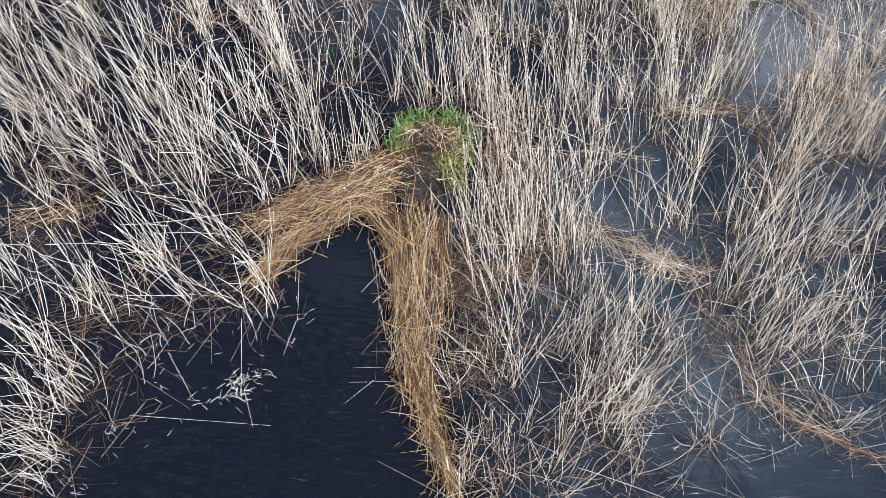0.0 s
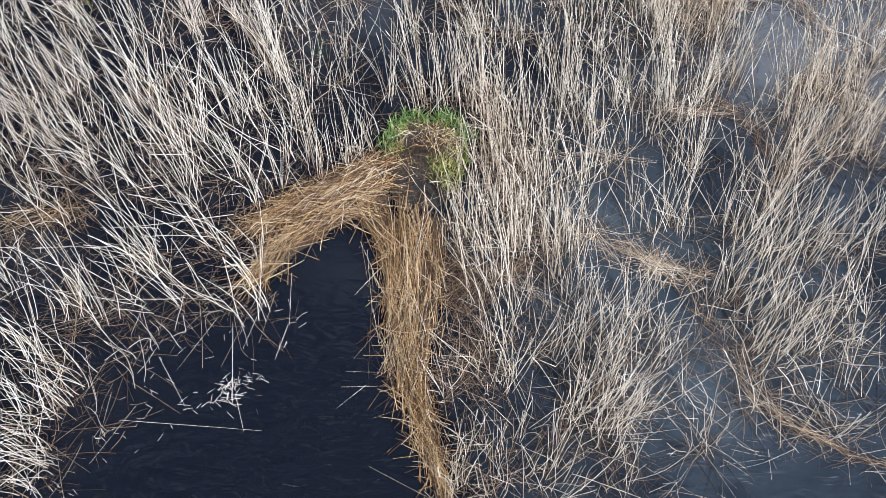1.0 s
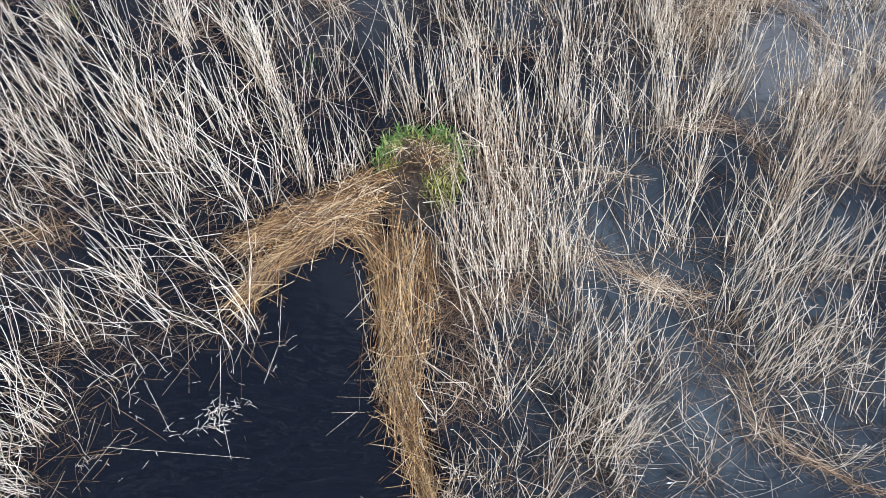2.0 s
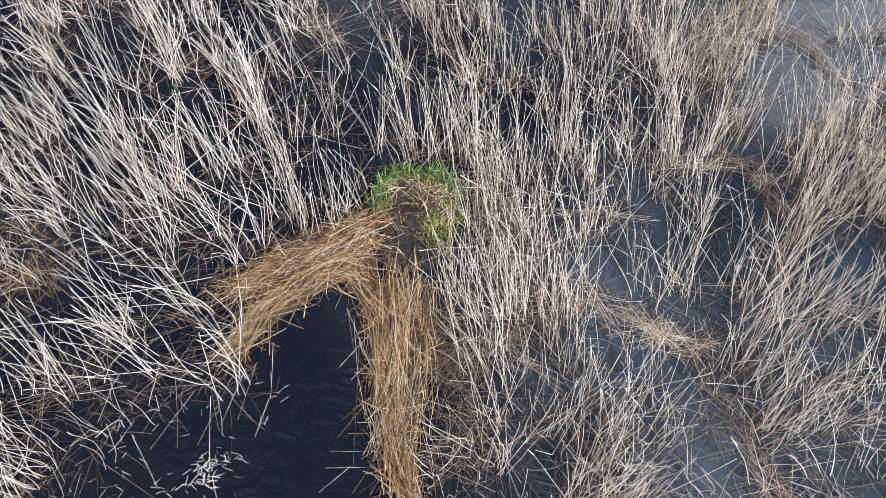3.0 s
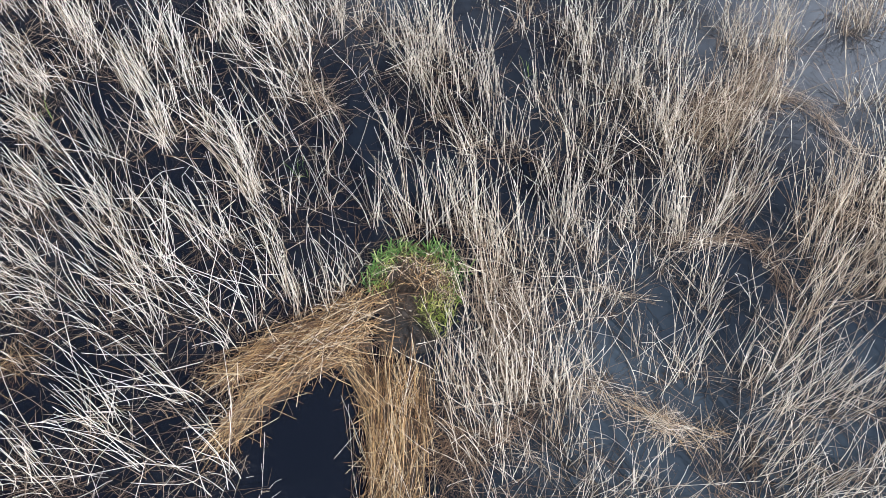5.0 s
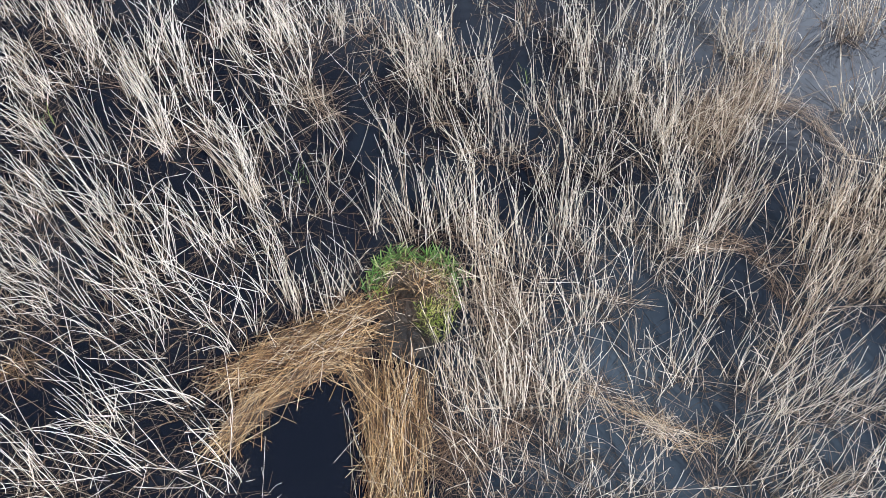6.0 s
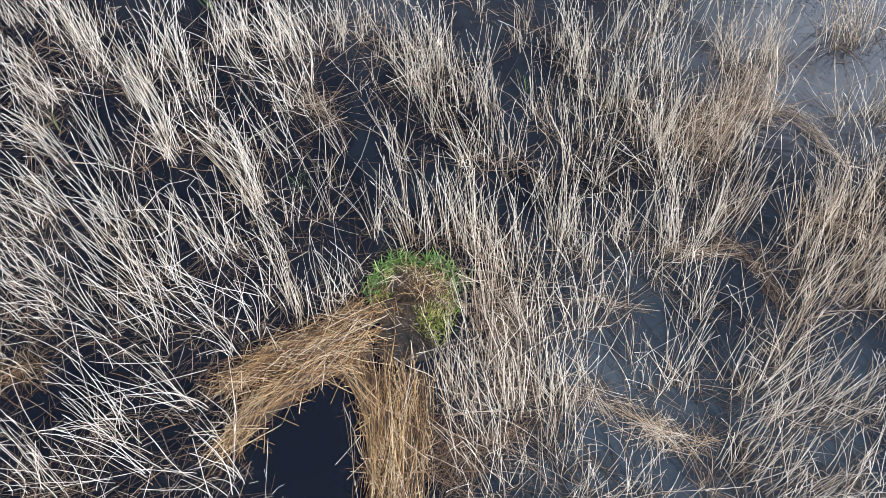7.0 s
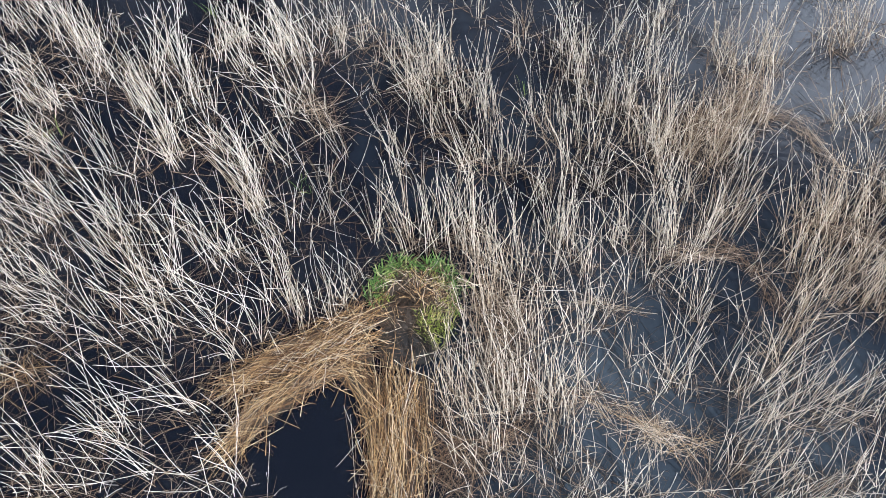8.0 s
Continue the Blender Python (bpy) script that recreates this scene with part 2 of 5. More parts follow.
def make_stem(rng, lying=False, plume=False, leaves=0, broken=False, straight=1.0, arch=0.0):
    """One dry reed stem, one metre long, along +z, bending towards +x."""
    bend, twist, sway = rng.choice((0.03, 0.07, 0.12, 0.18, 0.27)) + arch, rng.gauss(0, 0.5), rng.uniform(-0.045, 0.045)
    if lying:
        bend, twist, sway = rng.choice((0.04, 0.08, 0.14, 0.2, 0.3)), rng.uniform(0, 6.28), sway * 0.5
    bend, sway = bend * straight, sway * straight
    wave, phase, kink = rng.uniform(3.5, 7.0), rng.uniform(0, 6.28), 0.0 if lying else 0.012 * straight
    pts, radii, steps = [], [], 7
    kx = ky = ox = oy = 0.0
    for i in range(steps + 1):
        s = i / steps
        x = bend * (s ** 2.2 if not lying else 4 * s * (1 - s) * 0.5) + sway * (math.sin(wave * s + phase) - math.sin(phase))
        y = sway * math.sin(3.2 * s + 1) * 1.5
        # each joint turns the stem a little
        kx, ky = kx + rng.gauss(0, kink), ky + rng.gauss(0, kink)
        ox, oy = ox + kx, oy + ky
        pts.append((x * math.cos(twist) - y * math.sin(twist) + ox, x * math.sin(twist) + y * math.cos(twist) + oy, s))
        radii.append(0.0057 * (1 - 0.5 * s) + 0.0007 * (i % 2))
    if broken:
        hinge = rng.choice((3, 4, 5))
        px, py, pz = pts[hinge]
        a, drop = rng.uniform(0, 6.28), rng.uniform(0.3, 1.6)
        for i in range(hinge + 1, steps + 1):
            k = (i - hinge) / steps
            pts[i] = (px + k * math.sin(drop) * math.cos(a), py + k * math.sin(drop) * math.sin(a), pz + k * math.cos(drop))
    pieces = [tube(pts, radii)]
    for _ in range(leaves):
        at = rng.randint(2, 6)
        p, a, n = Vector(pts[at]), rng.uniform(0, 6.28), rng.uniform(0.10, 0.24)
        o = Vector((math.cos(a), math.sin(a), 0))
        pieces.append(blade([p, p + o * n * 0.3 + Vector((0, 0, n * 0.5)), p + o * n * 0.75 + Vector((0, 0, n * 0.7))],
                            [0.0018, 0.0036, 0.0006], o.cross(Vector((0, 0, 1)))))
    if plume:
        p, d = Vector(pts[-1]), (Vector(pts[-1]) - Vector(pts[-2])).normalized()
        a = rng.uniform(0, 6.28)
        d = (d + Vector((math.cos(a), math.sin(a), 0)) * 0.25).normalized()
        head = tube([p - d * 0.01, p + d * 0.03, p + d * 0.07, p + d * 0.11], [0.002, 0.007, 0.006, 0.001], 4)
        wisp = [blade([p + d * k, p + d * (k + 0.05) + Vector((0.014 * math.cos(w), 0.014 * math.sin(w), 0))], [0.002, 0.0006], (math.sin(w), -math.cos(w), 0.1))
                for k, w in ((0.01, 0.3), (0.03, 2.4), (0.05, 4.4), (0.07, 1.4))]
        head = joined([head, *wisp])
    v, f = joined(pieces)
    v = np.array([tuple(q) for q in v])
    return v, f, (np.array([tuple(q) for q in head[0]]), head[1]) if plume else None


stem_rng = random.Random(7)
UPRIGHT = [make_stem(stem_rng, plume=i % 9 == 0, leaves=int(i % 5 == 1), broken=i % 6 == 4) for i in range(36)]
ARCHED = [make_stem(stem_rng, plume=i % 9 == 0, leaves=int(i % 6 == 1), broken=i % 6 == 4, arch=0.24) for i in range(30)]
LYING = [make_stem(stem_rng, lying=True, leaves=(i % 4 == 0), broken=i % 6 == 5) for i in range(20)]
SCRAPS = [make_stem(stem_rng, lying=True, straight=0.05) for i in range(6)]
SHAPES = {"upright": UPRIGHT, "arched": ARCHED, "lying": LYING, "scrap": SCRAPS}
shared_meshes = {}


def stem_mesh(kind, index, mat):
    """The shared mesh of one stem shape in one material."""
    key = (kind, index, mat.name)
    if key not in shared_meshes:
        v, f, _ = SHAPES[kind][index]
        me = bpy.data.meshes.new("stem")
        me.from_pydata(v.tolist(), [], f)
        me.materials.append(mat)
        me.polygons.foreach_set("use_smooth", [True] * len(me.polygons))
        shared_meshes[key] = me
    return shared_meshes[key]


def seed_head_mesh(kind, index, mat):
    key = ("head", kind, index, mat.name)
    if key not in shared_meshes:
        v, f = SHAPES[kind][index][2]
        me = bpy.data.meshes.new("seed_head")
        me.from_pydata(v.tolist(), [], f)
        me.materials.append(mat)
        shared_meshes[key] = me
    return shared_meshes[key]


def stem_matrix(base, way, length, spin, thick):
    """A unit stem laid from base along way."""
    way = Vector(way).normalized()
    q = way.to_track_quat("Z", "Y").to_matrix().to_4x4()
    return Matrix.Translation(base) @ q @ Matrix.Rotation(spin, 4, "Z") @ Matrix.Diagonal((thick, thick, length, 1))


def bending_matrix(base, way, length, droop, thick):
    """A unit stem set up from base along way, its bend turned towards droop."""
    z = Vector(way).normalized()
    x = (Vector((droop[0], droop[1], 0)) - z * z.dot(Vector((droop[0], droop[1], 0)))).normalized()
    y = z.cross(x)
    turn = Matrix((x, y, z)).transposed().to_4x4()
    return Matrix.Translation(base) @ turn @ Matrix.Diagonal((thick, thick, length, 1))


def stem_set(parent, stems, kind, mat, singles, rest_name, rest_label):
    """The first `singles` stems as parts of their own, the others as one joined part."""
    shapes = SHAPES[kind]
    inverse = Matrix.Translation(-parent.location)
    for index, m in stems[:singles]:
        ob = new("stem", stem_mesh(kind, index, mat))
        ob.parent = parent
        ob.matrix_basis = inverse @ m
        if shapes[index][2]:
            head = new("seed_head", seed_head_mesh(kind, index, mat))
            head.parent = ob
            tagged(head, "small ragged pale seed head")
    verts, faces, k = [], [], 0
    for index, m in stems[singles:]:
        v, f, head = shapes[index]
        if head:
            f = f + [tuple(i + len(v) for i in q) for q in head[1]]
            v = np.concatenate([v, head[0]])
        a = np.array(inverse @ m)
        verts.append(v @ a[:3, :3].T + a[:3, 3])
        faces += [tuple(i + k for i in q) for q in f]
        k += len(v)
    if verts:
        ob = mesh_object(rest_name, np.concatenate(verts).tolist(), faces, mat, parent)
        tagged(ob, rest_label, kind="stuff")


def anchor(name, x, y, z=0.0):
    ob = new(name)
    ob.empty_display_size = 0.2
    ob.location = (x, y, z)
    return ob


TONES = {"pale_dry_reed": "pale bleached and bright-lit", "dull_lit_weathered_reed": "weathered grey-beige and dull-lit", "straw_reed": "straw-brown dry and dull-lit"}


def clump_label(x, y, n, way, mat):
    """What sets a clump apart: how thick it stands, its lean, its colour and what it stands beside."""
    thick = "sparse" if n < 14 else "dense" if n > 42 else "loose"
    lean = "leaning" if math.hypot(way[0], way[1]) > 0.2 else "upright"
    if math.hypot(x + 0.25, y - 7.4) < 1.9:
        beside = "beside the nest"
    elif -5.5 < x < -2.2 and y < 5.4:
        beside = "at the pool's edge"
    elif x > 2.0:
        beside = "in shallow silty water"
    else:
        beside = "in dark water"
    return f"{thick} {lean} clump of {TONES[mat.name]} reeds {beside}"


clump_rng = random.Random(21)


def reed_clump(x, y, rx, ry, n, way, length, mat, litter):
    """Standing reeds over an ellipse of water, leaning about `way`, with fallen stems at their feet."""
    rng = clump_rng
    thing = anchor("reed_clump", x, y)
    tagged(thing, clump_label(x, y, n, way, mat), "reeds", "reed clumps in the water")
    stems = []
    stray = 0.075 if mat is PALE else 0.04
    # the reeds round the open pool arch over, all one way; elsewhere they bend as they please
    arched = x < -2.4 and y < 6.8
    kind, droop, jitter = ("arched", 3.45, 0.7) if arched else ("upright", 3.4, 1.5) if x < -2.0 else ("upright", 1.9, 1.3)
    tufts = [(rng.gauss(0, 0.78), rng.gauss(0, 0.78), rng.gauss(0, stray), rng.gauss(0, stray)) for _ in range(max(2, n // 3))]
    for i in range(n):
        tx, ty, sx, sy = rng.choice(tufts)
        bx, by = x + rx * tx + rng.gauss(0, 0.085), y + ry * ty + rng.gauss(0, 0.095)
        spread = (0.035 if mat is PALE else 0.038) + 0.45 * rng.random() ** 5
        a = droop + rng.gauss(0, jitter)
        lean = 0.12 if arched else 0.02
        d = Vector((way[0] + sx + rng.gauss(0, spread) - lean * math.cos(droop), way[1] + sy + rng.gauss(0, spread) - lean * math.sin(droop), way[2]))
        long = length * rng.uniform(0.6, 1.15) * (0.5 if rng.random() < 0.15 else 1)
        thick = rng.uniform(0.66, 1.12) if mat is PALE else rng.uniform(0.58, 1.0)
        if -1.05 < bx < 0.6 and 5.9 < by < 8.05:  # none grow out of the nest
            continue
        stems.append((rng.randrange(len(SHAPES[kind])), bending_matrix((bx, by, -0.08), d, long + 0.08, (math.cos(a), math.sin(a)), thick)))
    stem_set(thing, stems, kind, mat, 13, "stem_mass", "dry reed stems standing close together")
    fallen = []
    for i in range(int(litter * (1.5 if x < 2 else 2.2))):
        a = rng.uniform(0, 6.28)
        bx, by = x + rx * rng.gauss(0, 0.9), y + ry * rng.gauss(0, 0.9)
        d = Vector((math.cos(a), math.sin(a), rng.uniform(-0.02, 0.3)))
        fallen.append((rng.randrange(len(LYING)), stem_matrix((bx, by, rng.uniform(0.0, 0.2)), d, rng.uniform(0.3, 1.2), rng.uniform(0, 6.28), rng.uniform(0.35, 0.68))))
    stem_set(thing, fallen, "lying", FALLEN, 0, "litter", "fallen brownish reed stems lying across")
    litter_and_reflections(thing, x, y, rx, ry, int(n * 0.6) + 5 if x < 2 else int(n * 0.8) + 9)


def litter_and_reflections(thing, x, y, rx, ry, count):
    """Dark rotting stems half under water at the reeds' feet, also standing in for dark reed reflections."""
    rng = clump_rng
    stems = []
    for _ in range(count):
        a = rng.uniform(0, 6.28)
        d = Vector((math.cos(a), math.sin(a), rng.uniform(-0.05, 0.12)))
        stems.append((rng.randrange(len(LYING)), stem_matrix((x + rx * rng.gauss(0, 1.0), y + ry * rng.gauss(0, 1.0), rng.uniform(-0.005, 0.05)), d,
                                                             rng.uniform(0.3, 1.0), rng.uniform(0, 6.28), rng.uniform(0.5, 1.0))))
    stem_set(thing, stems, "lying", RUST if x < 2 else PEATY, 0, "rotting_litter", "dark rotting stems on the water, partly standing in for reed reflections")


def along(points, s):
    """Place and direction at the share s of a polyline."""
    pts = [Vector((*p, 0)) for p in points]
    gaps = [(b - a).length for a, b in zip(pts, pts[1:])]
    left = s * sum(gaps)
    for a, b, g in zip(pts, pts[1:], gaps):
        if left <= g or b is pts[-1]:
            return a.lerp(b, min(left / g, 1.0)), (b - a).normalized()
        left -= g


def lerp_list(values, s):
    k = s * (len(values) - 1)
    i = min(int(k), len(values) - 2)
    return values[i] + (values[i + 1] - values[i]) * (k - i)


def heap(name, points, widths, heights, parent, mat, seed):
    """A low lumpy bank along a line, the sodden body under the loose stems, with gap shade in its colour."""
    rows, cols, verts, faces = 40, 12, [], []
    for i in range(rows + 1):
        s = i / rows
        p, d = along(points, s)
        side = Vector((d.y, -d.x, 0))
        w, h = lerp_list(widths, s), lerp_list(heights, s)
        for j in range(cols + 1):
            u = 2 * j / cols - 1
            ragged = 1 + 0.25 * noise.noise(Vector((s * 14, math.copysign(3, u), seed)))
            q = p + side * u * w * ragged
            z = h * (1 - u * u) ** 0.7 * (0.75 + 0.5 * noise.noise(Vector((q.x * 3, q.y * 3, seed)))) - 0.03 * abs(u) ** 3
            verts.append((q.x - parent.location.x, q.y - parent.location.y, z if 0 < i < rows else -0.03))
    for i in range(rows):
        for j in range(cols):
            k = i * (cols + 1) + j
            faces.append((k, k + 1, k + cols + 2, k + cols + 1))
    return mesh_object(name, verts, faces, mat, parent)


def reed_bank(label, points, widths, heights, n, mat, singles, scatter=0.3, lengths=(0.5, 1.25), seed=1, body=True, name="reed_bank", edge=1.0, stout=0.66):
    """Cut or fallen reeds heaped along a line."""
    rng = random.Random(seed)
    thing = anchor(name, *points[0])
    tagged(thing, label, "fallen reeds")
    if body:
        heap("sodden_shaded_base", points, [w * 0.86 for w in widths], heights, thing, HEAP, seed)
    stems = []
    for i in range(n):
        s = rng.random()
        p, d = along(points, s)
        side = Vector((d.y, -d.x, 0))
        w, h = lerp_list(widths, s), lerp_list(heights, s)
        u = max(-1.25, min(1.25, rng.gauss(0, 0.45) * edge))
        a = rng.gauss(0, scatter if rng.random() < 0.72 else 0.85)
        if rng.random() < 0.5:
            a += math.pi
        way = Matrix.Rotation(a, 3, "Z") @ d
        way.z = rng.gauss(0.0, 0.07)
        long = rng.uniform(*lengths)
        top = max(0.0, h * (1 - min(1, u * u)) ** 0.7)
        q = p + side * u * w - way * long * 0.5
        q.z = max(0.012, top * rng.uniform(0.75, 1.15) + rng.uniform(0.0, 0.06))
        stems.append((rng.randrange(len(LYING)), stem_matrix(q, way, long, rng.uniform(0, 6.28), stout * (rng.uniform(0.55, 1.0) if rng.random() < 0.65 else rng.uniform(1.0, 1.45)))))
    stem_set(thing, stems, "lying", mat, singles, "loose_litter", "")
    return thing


# ---- water ----
def water():
    bm = bmesh.new()
    bmesh.ops.create_grid(bm, x_segments=8, y_segments=8, size=2000)
    me = bpy.data.meshes.new("water")
    bm.to_mesh(me)
    bm.free()
    me.materials.append(WATER)
    ob = new("water", me)
    tagged(ob, "dark rippled pond water reflecting the sky", "water", kind="structure")


water()

# ---- banks of cut reed beside the nest ----
reed_bank("golden-brown heap of cut reeds reaching from nest to reeds",
          [(-0.9, 7.02), (-1.4, 6.80), (-2.15, 6.32), (-2.78, 5.95), (-3.28, 5.6)],
          [0.26, 0.30, 0.32, 0.28, 0.16], [0.24, 0.20, 0.16, 0.10, 0.03], 450, GOLD, 150, 0.40, (0.4, 1.3), seed=3)
reed_bank("golden heap of cut reeds curving along the open pool",
          [(-0.9, 6.5), (-1.54, 6.24), (-2.16, 5.79), (-2.66, 5.25), (-3.02, 4.68)],
          [0.34, 0.38, 0.36, 0.32, 0.22], [0.20, 0.20, 0.17, 0.12, 0.03], 500, GOLD, 150, 0.40, (0.4, 1.3), seed=4)
reed_bank("brown tongue of flattened reeds running from nest into water",
          [(-0.36, 6.05), (-0.30, 5.35), (-0.28, 4.55), (-0.32, 3.7), (-0.14, 2.8), (0.07, 2.15), (0.37, 1.4)],
          [0.72, 0.60, 0.54, 0.44, 0.26, 0.13, 0.05], [0.16, 0.16, 0.14, 0.12, 0.07, 0.03, 0.01], 980, GOLD, 200, 0.22, (0.5, 1.4), seed=5)
# pale stems laid over heap and tongue, also standing in for bright highlights
reed_bank("pale loose reeds strewn crosswise over a golden heap",
          [(-1.05, 6.62), (-1.5, 6.42), (-2.1, 6.0), (-2.7, 5.5), (-3.05, 5.1)], [0.5, 0.6, 0.6, 0.55, 0.4], [0.25, 0.24, 0.2, 0.16, 0.08], 60, STRAW, 40, 0.6, (0.5, 1.3), seed=23, body=False, name="strewn_reeds")
reed_bank("pale loose reeds strewn along a brown tongue",
          [(-0.35, 6.0), (-0.3, 5.2), (-0.28, 4.4), (-0.32, 3.6), (-0.14, 2.8)], [0.6, 0.55, 0.5, 0.42, 0.26], [0.18, 0.18, 0.16, 0.14, 0.09], 70, STRAW, 40, 0.25, (0.6, 1.4), seed=24, body=False, name="strewn_reeds")
reed_bank("brown bend of matted reeds rounding the corner of the pool",
          [(-1.55, 6.2), (-1.1, 5.98), (-0.8, 5.55), (-0.66, 4.9), (-0.62, 4.2)], [0.2, 0.26, 0.24, 0.16, 0.1], [0.12, 0.13, 0.12, 0.1, 0.06], 220, GOLD, 80, 0.25, seed=6)
reed_bank("dark brown tangle of collapsed reeds under standing stems",
          [(0.35, 5.4), (0.5, 4.6), (0.7, 3.8), (0.75, 3.0)], [0.45, 0.5, 0.5, 0.4], [0.05, 0.07, 0.07, 0.04], 230, RUST, 60, 1.2, seed=19, body=False, name="reed_drift", stout=0.5)
reed_bank("russet drift of fallen reeds lying between standing clumps",
          [(2.6, 5.9), (3.2, 5.55), (3.75, 5.25), (4.6, 5.17)], [0.16, 0.2, 0.26, 0.14], [0.05, 0.08, 0.10, 0.04], 66, GOLD, 40, 0.55, seed=8, body=False, name="reed_drift", stout=0.5)
reed_bank("faded tan reeds fallen crosswise over a russet drift",
          [(2.5, 5.95), (3.2, 5.55), (3.8, 5.25), (4.7, 5.15)], [0.2, 0.26, 0.34, 0.22], [0.05, 0.08, 0.10, 0.04], 100, STRAW, 40, 0.8, seed=18, body=False, name="reed_drift", stout=0.5)
reed_bank("thin brown drift of broken reeds in shallow water",
          [(4.4, 4.98), (4.58, 4.44), (4.82, 3.85), (5.2, 3.1)], [0.2, 0.18, 0.18, 0.2], [0.05, 0.05, 0.05, 0.05], 36, RUST, 20, 0.5, seed=9, body=False, name="reed_drift", stout=0.5)
reed_bank("golden rope of bent reeds lying on the water",
          [(4.95, 3.5), (5.3, 2.95), (5.8, 2.6), (6.4, 2.3), (7.2, 2.05)], [0.28, 0.22, 0.11, 0.06, 0.07], [0.06, 0.06, 0.05, 0.04, 0.03], 55, GOLD, 40, 0.17, seed=10, body=False, name="reed_drift", stout=0.5)
reed_bank("faded bent reeds lying along a golden rope of reeds",
          [(4.8, 3.7), (5.3, 2.98), (5.8, 2.62), (6.4, 2.32), (7.2, 2.07)], [0.3, 0.24, 0.14, 0.08, 0.1], [0.06, 0.06, 0.05, 0.04, 0.03], 60, STRAW, 30, 0.3, seed=25, body=False, name="reed_drift", stout=0.5)
reed_bank("dark russet string of fallen reeds beside an open pool",
          [(5.3, 8.7), (5.72, 8.2), (6.15, 7.5)], [0.12, 0.12, 0.14], [0.05, 0.05, 0.05], 60, RUST, 20, 0.35, seed=11, body=False, name="reed_drift", stout=0.5)
reed_bank("flattened tan reeds tangled among pale stems",
          [(-7.4, 5.5), (-6.8, 5.65), (-6.2, 5.8)], [0.3, 0.34, 0.3], [0.08, 0.1, 0.08], 75, GOLD, 30, 0.8, seed=12, body=False, name="reed_drift", stout=0.5)
reed_bank("brown fallen reeds lying crosswise under standing stems",
          [(0.3, 4.65), (0.95, 4.88), (1.7, 5.2)], [0.2, 0.2, 0.2], [0.06, 0.08, 0.06], 130, RUST, 24, 0.6, seed=13, body=False, name="reed_drift", stout=0.5)
reed_bank("burst of tan reeds splayed out over a russet drift",
          [(3.62, 5.3), (3.74, 5.25), (3.86, 5.2)], [0.12, 0.14, 0.12], [0.12, 0.14, 0.1], 46, STRAW, 30, 1.4, (0.5, 1.1), seed=61, body=False, name="reed_drift", stout=0.5)
reed_bank("russet string of fallen reeds crossing a dark gap",
          [(6.23, 11.62), (6.92, 11.42), (7.29, 10.98), (7.58, 10.43)], [0.12, 0.16, 0.2, 0.22], [0.06, 0.08, 0.08, 0.05], 120, FALLEN, 30, 0.35, seed=62, body=False, name="reed_drift", stout=0.5)
reed_bank("tan fallen reeds bent over beside standing stems",
          [(6.85, 9.2), (7.58, 9.0), (8.3, 8.7)], [0.16, 0.2, 0.2], [0.06, 0.07, 0.06], 80, FALLEN, 30, 0.4, seed=63, body=False, name="reed_drift", stout=0.5)
reed_bank("thin russet reeds fallen flat across shallow water",
          [(4.1, 8.42), (4.85, 8.42), (5.5, 8.55)], [0.14, 0.16, 0.14], [0.05, 0.06, 0.05], 80, FALLEN, 30, 0.25, seed=64, body=False, name="reed_drift", stout=0.46)
reed_bank("yellowed string of bent reeds lying in dark water",
          [(1.3, 4.98), (1.66, 4.69), (2.05, 4.38)], [0.06, 0.07, 0.06], [0.05, 0.06, 0.05], 20, STRAW, 12, 0.3, seed=65, body=False, name="reed_drift", stout=0.48)
reed_bank("brownish reeds fallen flat at the pool's edge",
          [(-6.5, 3.4), (-5.95, 3.66), (-5.2, 3.95)], [0.16, 0.2, 0.16], [0.04, 0.05, 0.04], 22, FALLEN, 20, 0.3, (0.7, 1.6), seed=66, body=False, name="reed_drift", stout=0.48)
reed_bank("brown tangle of broken reeds among pale stems",
          [(-2.6, 11.4), (-2.16, 11.0), (-1.8, 10.7)], [0.25, 0.28, 0.25], [0.08, 0.1, 0.08], 60, FALLEN, 30, 1.2, seed=67, body=False, name="reed_drift", stout=0.5)
reed_bank("long pale reeds fallen flat across open water",
          [(1.9, 7.35), (2.7, 7.42), (3.6, 7.36)], [0.05, 0.06, 0.08], [0.05, 0.06, 0.05], 22, STRAW, 14, 0.14, (0.8, 1.7), seed=68, body=False, name="reed_drift", stout=0.48)
reed_bank("brown rotten litter matted under standing reeds",
          [(1.0, 7.6), (1.5, 7.0), (1.3, 6.2), (1.6, 5.5)], [0.5, 0.55, 0.5, 0.4], [0.04, 0.05, 0.05, 0.04], 330, FALLEN, 30, 1.3, seed=69, body=False, name="reed_drift", stout=0.48)
reed_bank("brown rotten litter matted under tan reeds",
          [(4.6, 11.2), (5.3, 10.9), (5.9, 11.6), (6.3, 12.5)], [0.45, 0.5, 0.5, 0.45], [0.06, 0.08, 0.08, 0.06], 330, FALLEN, 30, 1.3, seed=70, body=False, name="reed_drift", stout=0.48)

reed_bank("sparse thin reeds fallen every way on silty water",
          [(2.5, 3.0), (3.4, 2.5), (4.3, 2.3), (5.3, 2.1)], [0.9, 0.95, 0.9, 0.8], [0.04, 0.05, 0.05, 0.04], 65, MIXED, 30, 1.4, (0.4, 1.1), seed=71, body=False, name="reed_drift", stout=0.44)
